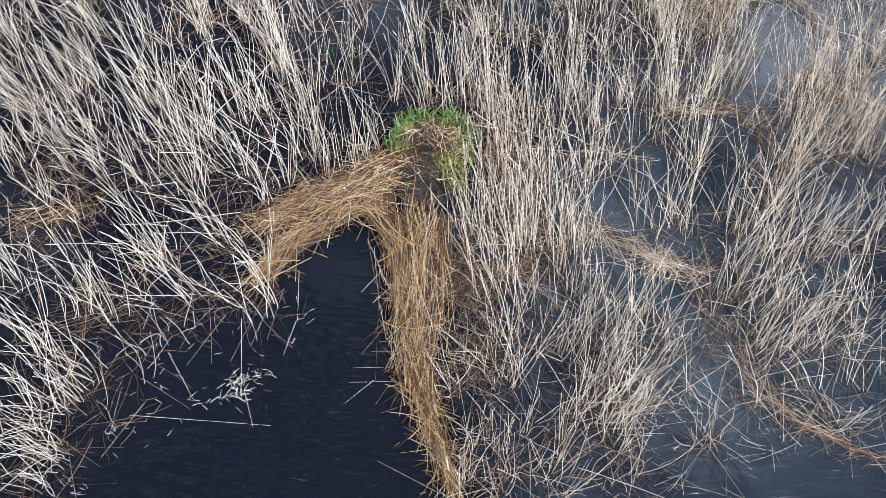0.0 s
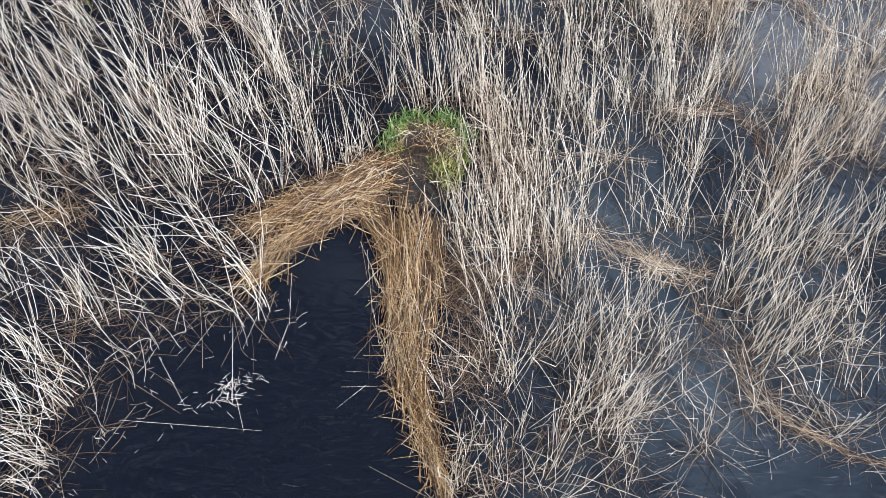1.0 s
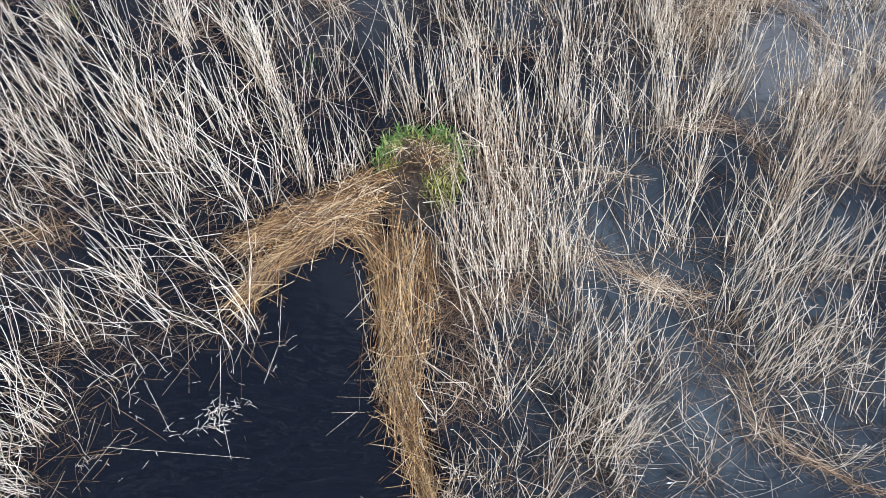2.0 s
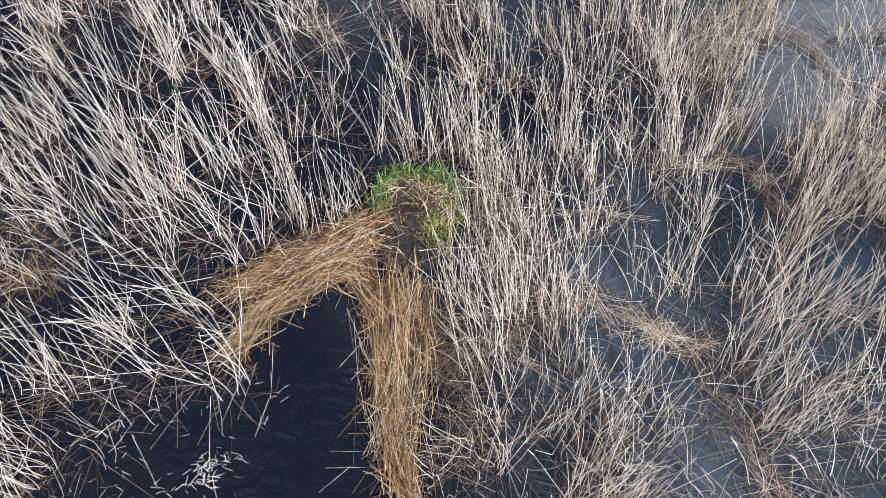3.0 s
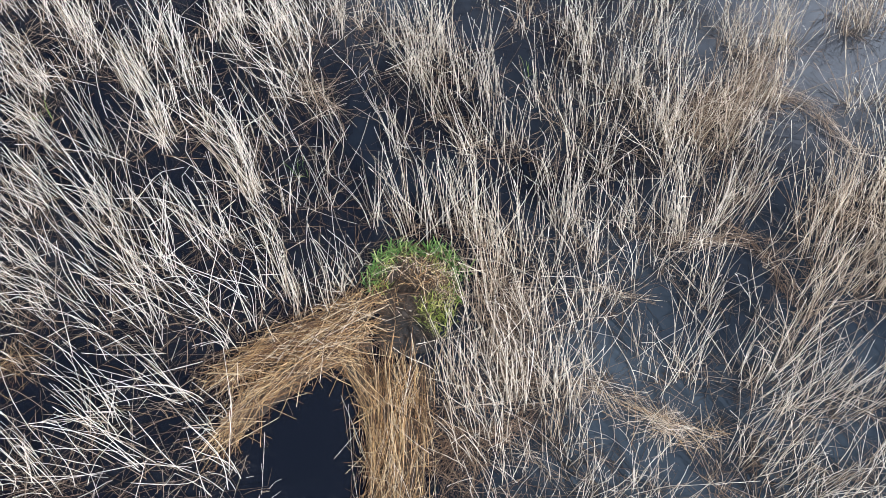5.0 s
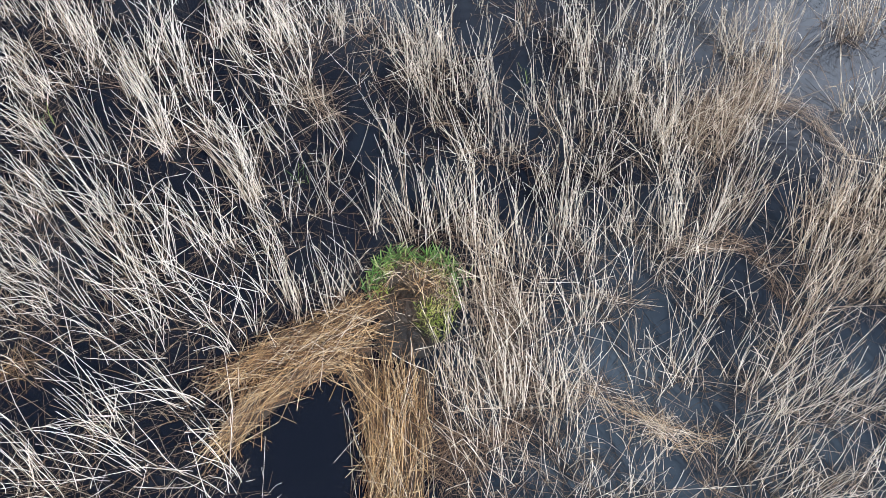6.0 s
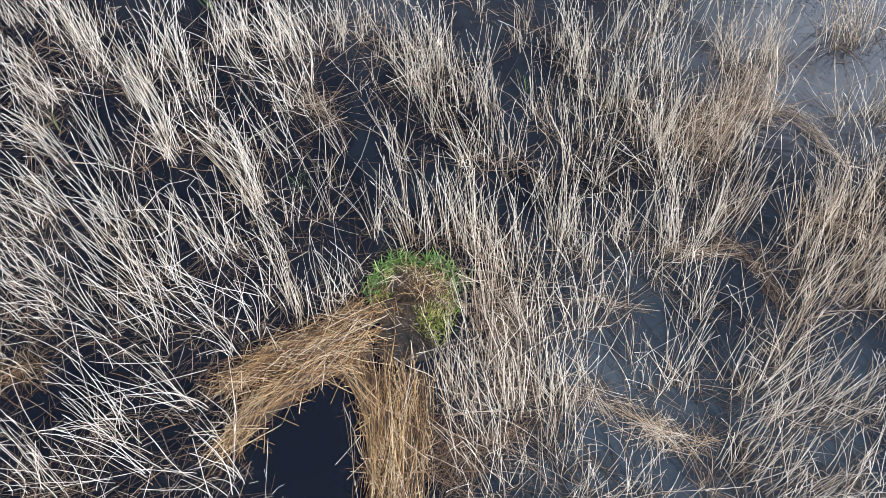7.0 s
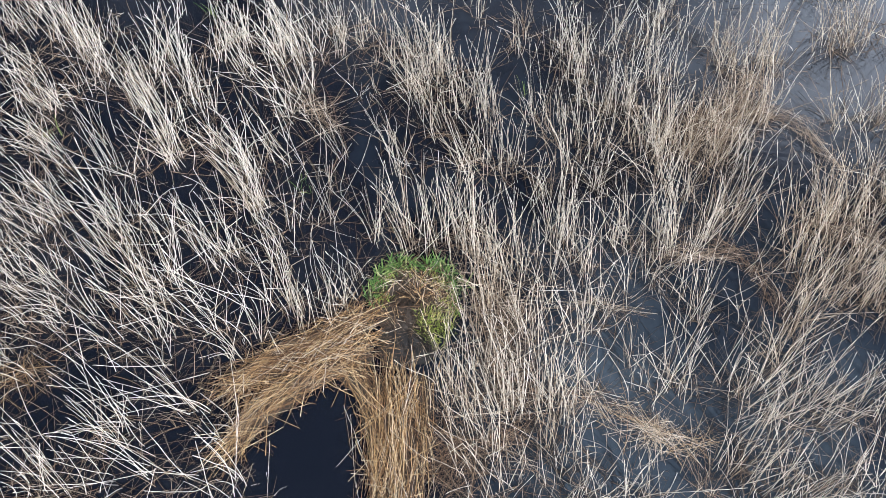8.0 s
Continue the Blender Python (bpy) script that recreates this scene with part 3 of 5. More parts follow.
reed_bank("thin brown reeds strewn crosswise over a golden rope",
          [(4.3, 4.3), (4.9, 3.6), (5.5, 3.0), (6.4, 2.7)], [0.7, 0.8, 0.7, 0.6], [0.05, 0.06, 0.06, 0.05], 75, FALLEN, 30, 1.3, (0.4, 1.2), seed=72, body=False, name="reed_drift", stout=0.46)
reed_bank("thin weathered reeds fallen into open rippled water",
          [(5.8, 3.2), (6.6, 2.9), (7.4, 2.9)], [0.6, 0.6, 0.5], [0.05, 0.06, 0.05], 28, MIXED, 20, 1.0, (0.4, 1.1), seed=73, body=False, name="reed_drift", stout=0.44)


# ---- nest ----
def nest():
    thing = anchor("nest_mound", -0.25, 7.42)
    tagged(thing, "low nest mound of peat and dry litter with a shallow cup", "nest")
    rings, spokes, verts, faces = 26, 64, [(0, 0, 0.2)], []
    for i in range(1, rings + 1):
        for j in range(spokes):
            a, r = 2 * math.pi * j / spokes, i / rings
            reach = 1 + 0.14 * noise.noise(Vector((math.cos(a) * 2, math.sin(a) * 2, 4)))
            x, y = math.cos(a) * 0.80 * r * reach, math.sin(a) * 0.74 * r * reach
            z = 0.27 * max(0.0, 1 - r ** 2.4)
            z -= 0.2 * math.exp(-((x + 0.26) ** 2 + (y + 0.06) ** 2) / 0.05)  # the cup
            z += 0.05 * noise.noise(Vector((x * 6, y * 6, 2))) + 0.02 * noise.noise(Vector((x * 19, y * 19, 5)))
            verts.append((x, y, z if i < rings else -0.05))
    for j in range(spokes):
        faces.append((0, 1 + j, 1 + (j + 1) % spokes))
    for i in range(rings - 1):
        for j in range(spokes):
            a, b = 1 + i * spokes + j, 1 + i * spokes + (j + 1) % spokes
            faces.append((a, a + spokes, b + spokes, b))
    mesh_object("mound", verts, faces, PEAT, thing)
    rng = random.Random(31)

    def bits(count, mat, low, high, name):
        stems = []
        for _ in range(count):
            a, r = rng.uniform(0, 6.28), rng.uniform(low, high)
            x, y = -0.25 + 0.80 * r * math.cos(a), 7.42 + 0.74 * r * math.sin(a)
            dx, dy = x + 0.25, y - 7.42
            z = 0.27 * max(0.0, 1 - r ** 2.4) - 0.2 * math.exp(-((dx + 0.26) ** 2 + (dy + 0.06) ** 2) / 0.05) + rng.uniform(0.01, 0.06)
            w = rng.uniform(0, 6.28) if rng.random() < 0.5 else a + math.pi / 2 + rng.gauss(0, 0.4)
            stems.append((rng.randrange(len(SCRAPS)), stem_matrix((x, y, z), (math.cos(w), math.sin(w), rng.gauss(0, 0.1)), rng.uniform(0.12, 0.45), rng.uniform(0, 6.28), rng.uniform(0.5, 1.1))))
        stem_set(thing, stems, "scrap", mat, 40, name, "")
    def lining(cx, cy, sx, sy, count, mat, name):
        stems = []
        for _ in range(count):
            x, y, w = cx + rng.gauss(0, sx), cy + rng.gauss(0, sy), rng.uniform(0, 6.28)
            r = math.hypot((x + 0.25) / 0.8, (y - 7.42) / 0.74)
            z = 0.27 * max(0.0, 1 - r ** 2.4) + rng.uniform(0.015, 0.07)
            stems.append((rng.randrange(len(SCRAPS)), stem_matrix((x, y, z), (math.cos(w), math.sin(w), rng.gauss(0, 0.12)), rng.uniform(0.15, 0.4), rng.uniform(0, 6.28), rng.uniform(0.5, 1.0))))
        stem_set(thing, stems, "scrap", mat, 30, name, "")
    lining(0.02, 7.42, 0.18, 0.14, 90, GOLD, "nest_lining")
    lining(-0.2, 7.62, 0.3, 0.07, 70, STRAW, "dry_lining")
    lining(0.3, 7.42, 0.1, 0.2, 40, STRAW, "side_lining")
    bits(420, PEATY, 0.0, 1.0, "peat_litter")
    bits(80, RUST, 0.3, 1.0, "brown_litter")
    bits(70, GOLD, 0.5, 0.9, "rim_litter")
    bits(30, STRAW, 0.6, 0.95, "straw_litter")
    # trodden wet peat where the mound slides into the water, a cast shadow painted into its dark colour
    rows, verts, faces = 14, [(-0.08, -0.85, 0.085)], []
    for i in range(1, rows + 1):
        for j in range(40):
            a, r = 2 * math.pi * j / 40, i / rows
            reach = 1 + 0.22 * noise.noise(Vector((math.cos(a) * 1.6, math.sin(a) * 1.6, 9)))
            x, y = -0.08 + 0.52 * r * reach * math.cos(a), -0.85 + 0.5 * r * reach * math.sin(a)
            verts.append((x, y, 0.085 * (1 - r * r) + 0.03 * noise.noise(Vector((x * 8, y * 8, 3))) if i < rows else -0.04))
    for j in range(40):
        faces.append((0, 1 + j, 1 + (j + 1) % 40))
    for i in range(rows - 1):
        for j in range(40):
            a, b = 1 + i * 40 + j, 1 + i * 40 + (j + 1) % 40
            faces.append((a, a + 40, b + 40, b))
    tagged(mesh_object("peat_apron", verts, faces, SHADED_WET_PEAT, thing), "dark wet trodden peat with a cast shadow in its colour")
    stems = []
    for _ in range(150):
        x, y, w = -0.33 + rng.gauss(0, 0.28), 6.5 + rng.gauss(0, 0.2), rng.uniform(0, 6.28)
        stems.append((rng.randrange(len(SCRAPS)), stem_matrix((x, y, rng.uniform(0.06, 0.1)), (math.cos(w), math.sin(w), rng.gauss(0, 0.06)), rng.uniform(0.1, 0.4), rng.uniform(0, 6.28), rng.uniform(0.4, 0.8))))
    stem_set(thing, stems, "scrap", PEATY, 20, "apron_litter", "")


nest()

leaf_rng = random.Random(41)
LEAVES = []
for _ in range(8):
    n, lean = 1.0, leaf_rng.uniform(0.1, 0.65)
    pts = [(lean * s * s, 0.05 * math.sin(3 * s), n * s * (1 - 0.25 * lean * s)) for s in (0, 0.3, 0.6, 0.85, 1.0)]
    LEAVES.append(blade(pts, [0.03, 0.052, 0.05, 0.03, 0.001], (0, 1, 0)))


def leaf_mesh(index, mat):
    key = ("leaf", index, mat.name)
    if key not in shared_meshes:
        v, f = LEAVES[index]
        me = bpy.data.meshes.new("leaf")
        me.from_pydata([tuple(p) for p in v], [], f)
        me.materials.append(mat)
        shared_meshes[key] = me
    return shared_meshes[key]


def leaf_tuft(x, y, z, radius, count, height, mat, label, width=1.0):
    """Upright leaves growing from the nest's rim."""
    rng = leaf_rng
    thing = anchor("leaf_tuft", x, y, z)
    tagged(thing, label, "plant", "green tufts")
    for _ in range(count):
        ob = new("leaf", leaf_mesh(rng.randrange(len(LEAVES)), mat))
        ob.parent = thing
        a, r = rng.uniform(0, 6.28), radius * math.sqrt(rng.random())
        h = height * rng.uniform(0.55, 1.15)
        ob.matrix_basis = (Matrix.Translation((r * math.cos(a), r * math.sin(a), rng.uniform(-0.05, 0.02))) @ Matrix.Rotation(rng.uniform(0, 6.28), 4, "Z")
                           @ Matrix.Rotation(rng.uniform(-0.1, 0.35), 4, "Y") @ Matrix.Diagonal((h, h * rng.uniform(0.5, 0.85) * width, h, 1)))


tall = "tuft of fresh green broad leaves on the nest rim"
for x, y, count, height in ((-0.92, 7.26, 20, 0.20), (-0.92, 7.44, 26, 0.22), (-0.88, 7.62, 30, 0.25), (-0.76, 7.80, 34, 0.29), (-0.58, 7.93, 38, 0.31),
                            (-0.38, 7.95, 32, 0.28), (-0.18, 7.92, 30, 0.25), (0.04, 7.95, 34, 0.28), (0.24, 7.92, 36, 0.30), (0.42, 7.80, 34, 0.30), (0.54, 7.62, 28, 0.27)):
    leaf_tuft(x, y, 0.1, 0.14, int(count * 1.2), height * 1.1, GREEN, tall, 0.95)
inner = "tuft of young light green leaves growing on peat"
for x, y in ((-0.76, 7.42), (-0.7, 7.58), (-0.55, 7.74), (-0.36, 7.78), (-0.12, 7.74), (0.1, 7.74), (0.3, 7.66), (0.44, 7.48), (0.5, 7.3), (0.48, 7.12)):
    leaf_tuft(x, y, 0.11, 0.13, 24, 0.2, LIME, inner, 0.9)
short = "low yellow-green grass tuft on the nest mound"
for x, y, z in ((-0.62, 7.7, 0.16), (-0.3, 7.76, 0.19), (0.0, 7.72, 0.2), (0.2, 7.6, 0.18), (0.36, 7.38, 0.14),
                (0.44, 7.16, 0.08), (0.36, 6.98, 0.09), (0.22, 7.02, 0.15), (0.16, 6.82, 0.10), (0.34, 6.78, 0.05), (0.05, 6.98, 0.18), (0.26, 6.6, 0.03), (0.1, 6.64, 0.05),
                (0.02, 6.82, 0.12), (0.12, 7.12, 0.18), (0.3, 7.2, 0.15), (0.18, 6.92, 0.14), (-0.05, 7.02, 0.18), (0.4, 6.88, 0.06), (-0.72, 7.28, 0.14)):
    leaf_tuft(x, y, z, 0.14, 34, 0.19, MOSS, short, 0.7)

shoot = "few thin young green shoots among dead reeds"
for x, y in ((-2.37, 9.46), (-7.2, 10.3), (-4.72, 13.5), (1.68, 11.84)):
    leaf_tuft(x, y, 0.02, 0.16, 9, 0.4, LIME, shoot, 0.35)

# ---- standing reeds ----
reed_clump(-8.52, 12.85, 0.40, 0.40, 32, (0.07, 0.06, 1.00), 1.11, PALE, 9)
reed_clump(-7.92, 12.80, 0.15, 0.15, 17, (0.05, 0.05, 1.00), 1.26, PALE, 5)
reed_clump(-7.19, 12.41, 0.24, 0.24, 48, (0.04, 0.05, 1.00), 1.58, PALE, 14)
reed_clump(-6.88, 11.59, 0.21, 0.21, 19, (0.16, 0.05, 0.99), 1.12, PALE, 5)
reed_clump(-8.28, 11.79, 0.21, 0.21, 23, (0.00, -0.00, 1.00), 0.89, PALE, 7)
reed_clump(-7.77, 11.14, 0.24, 0.24, 24, (0.02, -0.01, 1.00), 1.37, PALE, 10)
reed_clump(-7.39, 10.96, 0.15, 0.15, 10, (0.08, 0.03, 1.00), 1.16, PALE, 4)
reed_clump(-7.37, 10.70, 0.15, 0.15, 8, (0.03, 0.00, 1.00), 1.21, PALE, 4)
reed_clump(-7.09, 11.31, 0.15, 0.15, 7, (-0.08, -0.08, 0.99), 0.53, PALE, 3)
reed_clump(-6.66, 11.88, 0.15, 0.15, 6, (0.30, 0.10, 0.95), 1.33, PALE, 3)
reed_clump(-6.05, 11.63, 0.15, 0.15, 13, (0.10, 0.06, 0.99), 1.48, PALE, 4)
reed_clump(-5.66, 11.12, 0.21, 0.21, 21, (0.00, 0.04, 1.00), 1.68, PALE, 9)
reed_clump(-5.22, 10.30, 0.24, 0.24, 31, (0.07, 0.07, 1.00), 1.79, PALE, 14)
reed_clump(-4.78, 10.01, 0.21, 0.21, 17, (-0.02, 0.02, 1.00), 1.68, PALE, 8)
reed_clump(-6.03, 9.82, 0.21, 0.21, 14, (-0.01, 0.05, 1.00), 1.79, PALE, 6)
reed_clump(-5.58, 9.72, 0.15, 0.15, 10, (0.00, 0.03, 1.00), 1.68, PALE, 4)
reed_clump(-7.60, 10.11, 0.21, 0.21, 21, (-0.02, -0.03, 1.00), 1.21, PALE, 9)
reed_clump(-6.97, 9.77, 0.21, 0.21, 13, (0.01, 0.01, 1.00), 1.37, PALE, 5)
reed_clump(-6.43, 12.89, 0.15, 0.15, 6, (0.03, 0.01, 1.00), 0.68, STRAW, 3)
reed_clump(-5.60, 11.93, 0.15, 0.15, 13, (0.15, 0.08, 0.99), 1.60, PALE, 4)
reed_clump(-5.09, 12.24, 0.21, 0.21, 23, (0.07, 0.06, 1.00), 1.74, PALE, 7)
reed_clump(-4.79, 11.50, 0.21, 0.21, 15, (0.03, 0.02, 1.00), 1.63, PALE, 7)
reed_clump(-4.41, 12.56, 0.21, 0.21, 23, (0.05, -0.00, 1.00), 1.37, PALE, 7)
reed_clump(-4.32, 11.05, 0.21, 0.21, 13, (0.07, 0.05, 1.00), 1.69, PALE, 5)
reed_clump(-4.08, 10.29, 0.21, 0.21, 15, (-0.02, -0.03, 1.00), 1.42, PALE, 7)
reed_clump(-4.99, 11.09, 0.15, 0.15, 3, (0.12, 0.03, 0.99), 1.16, PALE, 3)
reed_clump(-4.17, 12.87, 0.21, 0.21, 19, (-0.01, -0.02, 1.00), 1.52, PALE, 5)
reed_clump(-3.83, 12.17, 0.15, 0.15, 13, (-0.02, 0.01, 1.00), 1.52, PALE, 4)
reed_clump(-3.43, 11.78, 0.15, 0.15, 13, (-0.12, -0.12, 0.99), 1.28, PALE, 4)
reed_clump(-3.21, 12.63, 0.24, 0.24, 42, (-0.07, -0.01, 1.00), 1.68, PALE, 12)
reed_clump(-2.67, 12.52, 0.21, 0.21, 32, (-0.07, -0.01, 1.00), 1.68, PALE, 9)
reed_clump(-2.84, 11.13, 0.21, 0.21, 17, (-0.05, -0.01, 1.00), 1.63, PALE, 8)
reed_clump(-2.69, 11.68, 0.15, 0.15, 17, (-0.09, -0.03, 1.00), 1.48, PALE, 5)
reed_clump(-3.37, 9.83, 0.24, 0.24, 31, (-0.06, 0.03, 1.00), 2.00, PALE, 14)
reed_clump(-2.55, 10.12, 0.15, 0.15, 11, (-0.08, -0.03, 1.00), 1.79, PALE, 5)
reed_clump(-2.34, 13.11, 0.15, 0.15, 15, (-0.08, -0.03, 1.00), 1.37, PALE, 4)
reed_clump(-2.22, 12.54, 0.15, 0.15, 12, (0.04, 0.00, 1.00), 1.37, MIXED, 4)
reed_clump(-1.61, 12.86, 0.21, 0.21, 19, (-0.09, -0.05, 0.99), 1.27, MIXED, 7)
reed_clump(-1.41, 13.16, 0.15, 0.15, 14, (-0.01, -0.02, 1.00), 1.37, MIXED, 5)
reed_clump(-2.29, 11.16, 0.15, 0.15, 12, (-0.02, -0.01, 1.00), 1.31, STRAW, 4)
reed_clump(-1.91, 10.16, 0.15, 0.15, 7, (-0.08, -0.01, 1.00), 1.74, MIXED, 3)
reed_clump(-1.28, 11.62, 0.15, 0.15, 7, (-0.13, -0.10, 0.99), 1.06, STRAW, 3)
reed_clump(-0.63, 12.77, 0.21, 0.21, 26, (-0.12, -0.01, 0.99), 1.53, MIXED, 9)
reed_clump(-0.40, 11.80, 0.24, 0.24, 48, (-0.10, -0.00, 0.99), 1.74, MIXED, 16)
reed_clump(-0.07, 12.09, 0.21, 0.21, 26, (-0.06, 0.01, 1.00), 1.84, MIXED, 9)
reed_clump(-1.01, 12.46, 0.15, 0.15, 9, (-0.02, 0.00, 1.00), 1.52, MIXED, 3)
reed_clump(-0.52, 10.10, 0.21, 0.21, 24, (-0.11, -0.00, 0.99), 1.74, MIXED, 8)
reed_clump(-0.01, 10.76, 0.15, 0.15, 12, (-0.10, -0.01, 1.00), 1.69, MIXED, 4)
reed_clump(-1.73, 9.43, 0.15, 0.15, 9, (-0.02, 0.04, 1.00), 1.89, MIXED, 3)
reed_clump(0.15, 12.24, 0.21, 0.21, 19, (-0.11, 0.01, 0.99), 1.85, MIXED, 7)
reed_clump(0.46, 11.44, 0.21, 0.21, 19, (-0.13, 0.01, 0.99), 1.75, MIXED, 7)
reed_clump(0.79, 11.59, 0.15, 0.15, 12, (-0.16, 0.01, 0.99), 1.92, MIXED, 4)
reed_clump(0.80, 13.58, 0.15, 0.15, 7, (-0.11, -0.04, 0.99), 1.22, MIXED, 3)
reed_clump(1.02, 11.21, 0.15, 0.15, 16, (-0.12, 0.02, 0.99), 1.91, MIXED, 5)
reed_clump(1.09, 10.19, 0.21, 0.21, 26, (-0.15, 0.02, 0.99), 1.86, MIXED, 8)
reed_clump(0.56, 10.04, 0.21, 0.21, 24, (-0.19, -0.03, 0.98), 1.66, MIXED, 8)
reed_clump(0.20, 11.03, 0.15, 0.15, 9, (-0.16, -0.06, 0.98), 1.44, MIXED, 3)
reed_clump(1.74, 13.34, 0.21, 0.21, 18, (-0.12, -0.02, 0.99), 1.37, STRAW, 5)
reed_clump(1.51, 12.89, 0.15, 0.15, 6, (-0.08, -0.01, 1.00), 1.21, MIXED, 3)
reed_clump(1.96, 11.25, 0.15, 0.15, 16, (-0.16, 0.03, 0.99), 1.76, MIXED, 5)
reed_clump(2.43, 12.94, 0.21, 0.21, 22, (-0.12, -0.01, 0.99), 1.37, MIXED, 4)
reed_clump(2.65, 12.24, 0.21, 0.21, 26, (-0.14, 0.04, 0.99), 1.80, MIXED, 5)
reed_clump(2.34, 11.01, 0.21, 0.21, 20, (-0.23, 0.01, 0.97), 1.84, MIXED, 4)
reed_clump(2.53, 10.14, 0.15, 0.15, 16, (-0.19, 0.05, 0.98), 1.98, MIXED, 3)
reed_clump(2.97, 11.84, 0.15, 0.15, 12, (-0.16, 0.05, 0.99), 1.81, MIXED, 2)
reed_clump(3.24, 12.84, 0.15, 0.15, 14, (-0.23, 0.02, 0.97), 1.67, MIXED, 3)
reed_clump(3.35, 11.46, 0.21, 0.21, 30, (-0.10, 0.05, 0.99), 1.85, MIXED, 6)
reed_clump(3.14, 10.54, 0.21, 0.21, 20, (-0.06, 0.04, 1.00), 1.79, MIXED, 4)
reed_clump(3.84, 13.16, 0.21, 0.21, 30, (-0.02, -0.01, 1.00), 1.52, MIXED, 6)
reed_clump(3.74, 11.62, 0.15, 0.15, 16, (-0.15, 0.06, 0.99), 1.81, MIXED, 3)
reed_clump(4.01, 10.71, 0.24, 0.24, 52, (-0.19, 0.05, 0.98), 1.61, STRAW, 8)
reed_clump(2.72, 10.90, 0.15, 0.15, 10, (-0.07, 0.02, 1.00), 1.47, MIXED, 2)
reed_clump(1.41, 10.08, 0.15, 0.15, 8, (-0.15, 0.00, 0.99), 1.75, MIXED, 3)
reed_clump(1.84, 10.10, 0.15, 0.15, 6, (-0.16, -0.01, 0.99), 1.44, MIXED, 3)
reed_clump(4.40, 12.19, 0.24, 0.24, 35, (-0.13, 0.05, 0.99), 1.80, MIXED, 7)
reed_clump(4.33, 10.60, 0.24, 0.24, 45, (-0.14, 0.10, 0.98), 1.97, MIXED, 9)
reed_clump(4.77, 10.63, 0.24, 0.24, 45, (-0.16, 0.06, 0.99), 1.76, STRAW, 7)
reed_clump(5.28, 11.43, 0.21, 0.21, 32, (-0.16, 0.06, 0.99), 1.54, STRAW, 5)
reed_clump(5.88, 12.69, 0.21, 0.21, 39, (-0.18, 0.07, 0.98), 1.61, STRAW, 6)
reed_clump(5.29, 10.40, 0.24, 0.24, 45, (-0.12, 0.09, 0.99), 1.86, STRAW, 7)
reed_clump(6.18, 11.48, 0.24, 0.24, 52, (-0.17, 0.10, 0.98), 1.77, STRAW, 8)
reed_clump(6.57, 12.73, 0.24, 0.24, 52, (-0.16, 0.08, 0.98), 1.87, STRAW, 8)
reed_clump(5.83, 10.43, 0.21, 0.21, 20, (-0.14, 0.07, 0.99), 1.60, MIXED, 4)
reed_clump(5.69, 13.12, 0.15, 0.15, 16, (-0.18, 0.03, 0.98), 1.33, STRAW, 2)
reed_clump(4.58, 13.79, 0.21, 0.21, 20, (-0.08, 0.01, 1.00), 1.16, MIXED, 4)
reed_clump(8.06, 13.39, 0.21, 0.21, 32, (-0.30, 0.09, 0.95), 1.43, STRAW, 5)
reed_clump(8.39, 13.26, 0.21, 0.21, 26, (-0.24, 0.10, 0.97), 1.41, STRAW, 4)
reed_clump(8.94, 13.73, 0.21, 0.21, 26, (-0.24, 0.10, 0.96), 1.25, STRAW, 4)
reed_clump(7.83, 11.43, 0.15, 0.15, 19, (-0.50, 0.01, 0.87), 1.63, STRAW, 3)
reed_clump(8.38, 10.56, 0.15, 0.15, 6, (-0.53, 0.16, 0.83), 2.39, MIXED, 2)
reed_clump(8.50, 11.47, 0.21, 0.21, 32, (-0.19, 0.10, 0.98), 1.34, STRAW, 5)
reed_clump(-7.34, 9.15, 0.21, 0.21, 15, (-0.02, -0.05, 1.00), 1.16, PALE, 7)
reed_clump(-6.78, 8.60, 0.21, 0.21, 21, (-0.01, -0.04, 1.00), 1.42, PALE, 9)
reed_clump(-5.66, 8.20, 0.24, 0.24, 28, (-0.12, 0.20, 0.97), 2.05, PALE, 12)
reed_clump(-5.46, 8.66, 0.21, 0.21, 14, (-0.01, 0.04, 1.00), 1.79, PALE, 6)
reed_clump(-7.06, 8.13, 0.21, 0.21, 21, (0.04, 0.03, 1.00), 1.31, PALE, 9)
reed_clump(-6.69, 7.50, 0.21, 0.21, 17, (0.11, 0.13, 0.99), 1.71, PALE, 8)
reed_clump(-6.26, 6.99, 0.24, 0.24, 15, (-0.01, 0.01, 1.00), 1.58, PALE, 10)
reed_clump(-5.61, 7.12, 0.21, 0.21, 14, (0.04, 0.10, 0.99), 1.85, PALE, 6)
reed_clump(-4.83, 7.37, 0.24, 0.24, 24, (-0.03, 0.03, 1.00), 1.84, PALE, 10)
reed_clump(-4.37, 7.29, 0.21, 0.21, 17, (-0.03, 0.15, 0.99), 2.02, PALE, 8)
reed_clump(-4.06, 6.69, 0.32, 0.24, 17, (-0.19, 0.07, 0.98), 2.04, PALE, 12)
reed_clump(-4.69, 6.46, 0.32, 0.24, 15, (-0.05, 0.01, 1.00), 1.95, PALE, 10)
reed_clump(-5.37, 6.52, 0.28, 0.21, 11, (-0.03, -0.04, 1.00), 1.63, PALE, 8)
reed_clump(-4.70, 8.47, 0.15, 0.15, 10, (0.00, 0.01, 1.00), 1.52, PALE, 4)
reed_clump(-4.31, 8.60, 0.15, 0.15, 6, (-0.04, -0.03, 1.00), 1.42, PALE, 3)
reed_clump(-3.74, 7.96, 0.24, 0.24, 28, (0.03, 0.17, 0.98), 2.03, PALE, 12)
reed_clump(-3.47, 6.62, 0.20, 0.15, 6, (0.02, 0.10, 0.99), 1.95, PALE, 4)
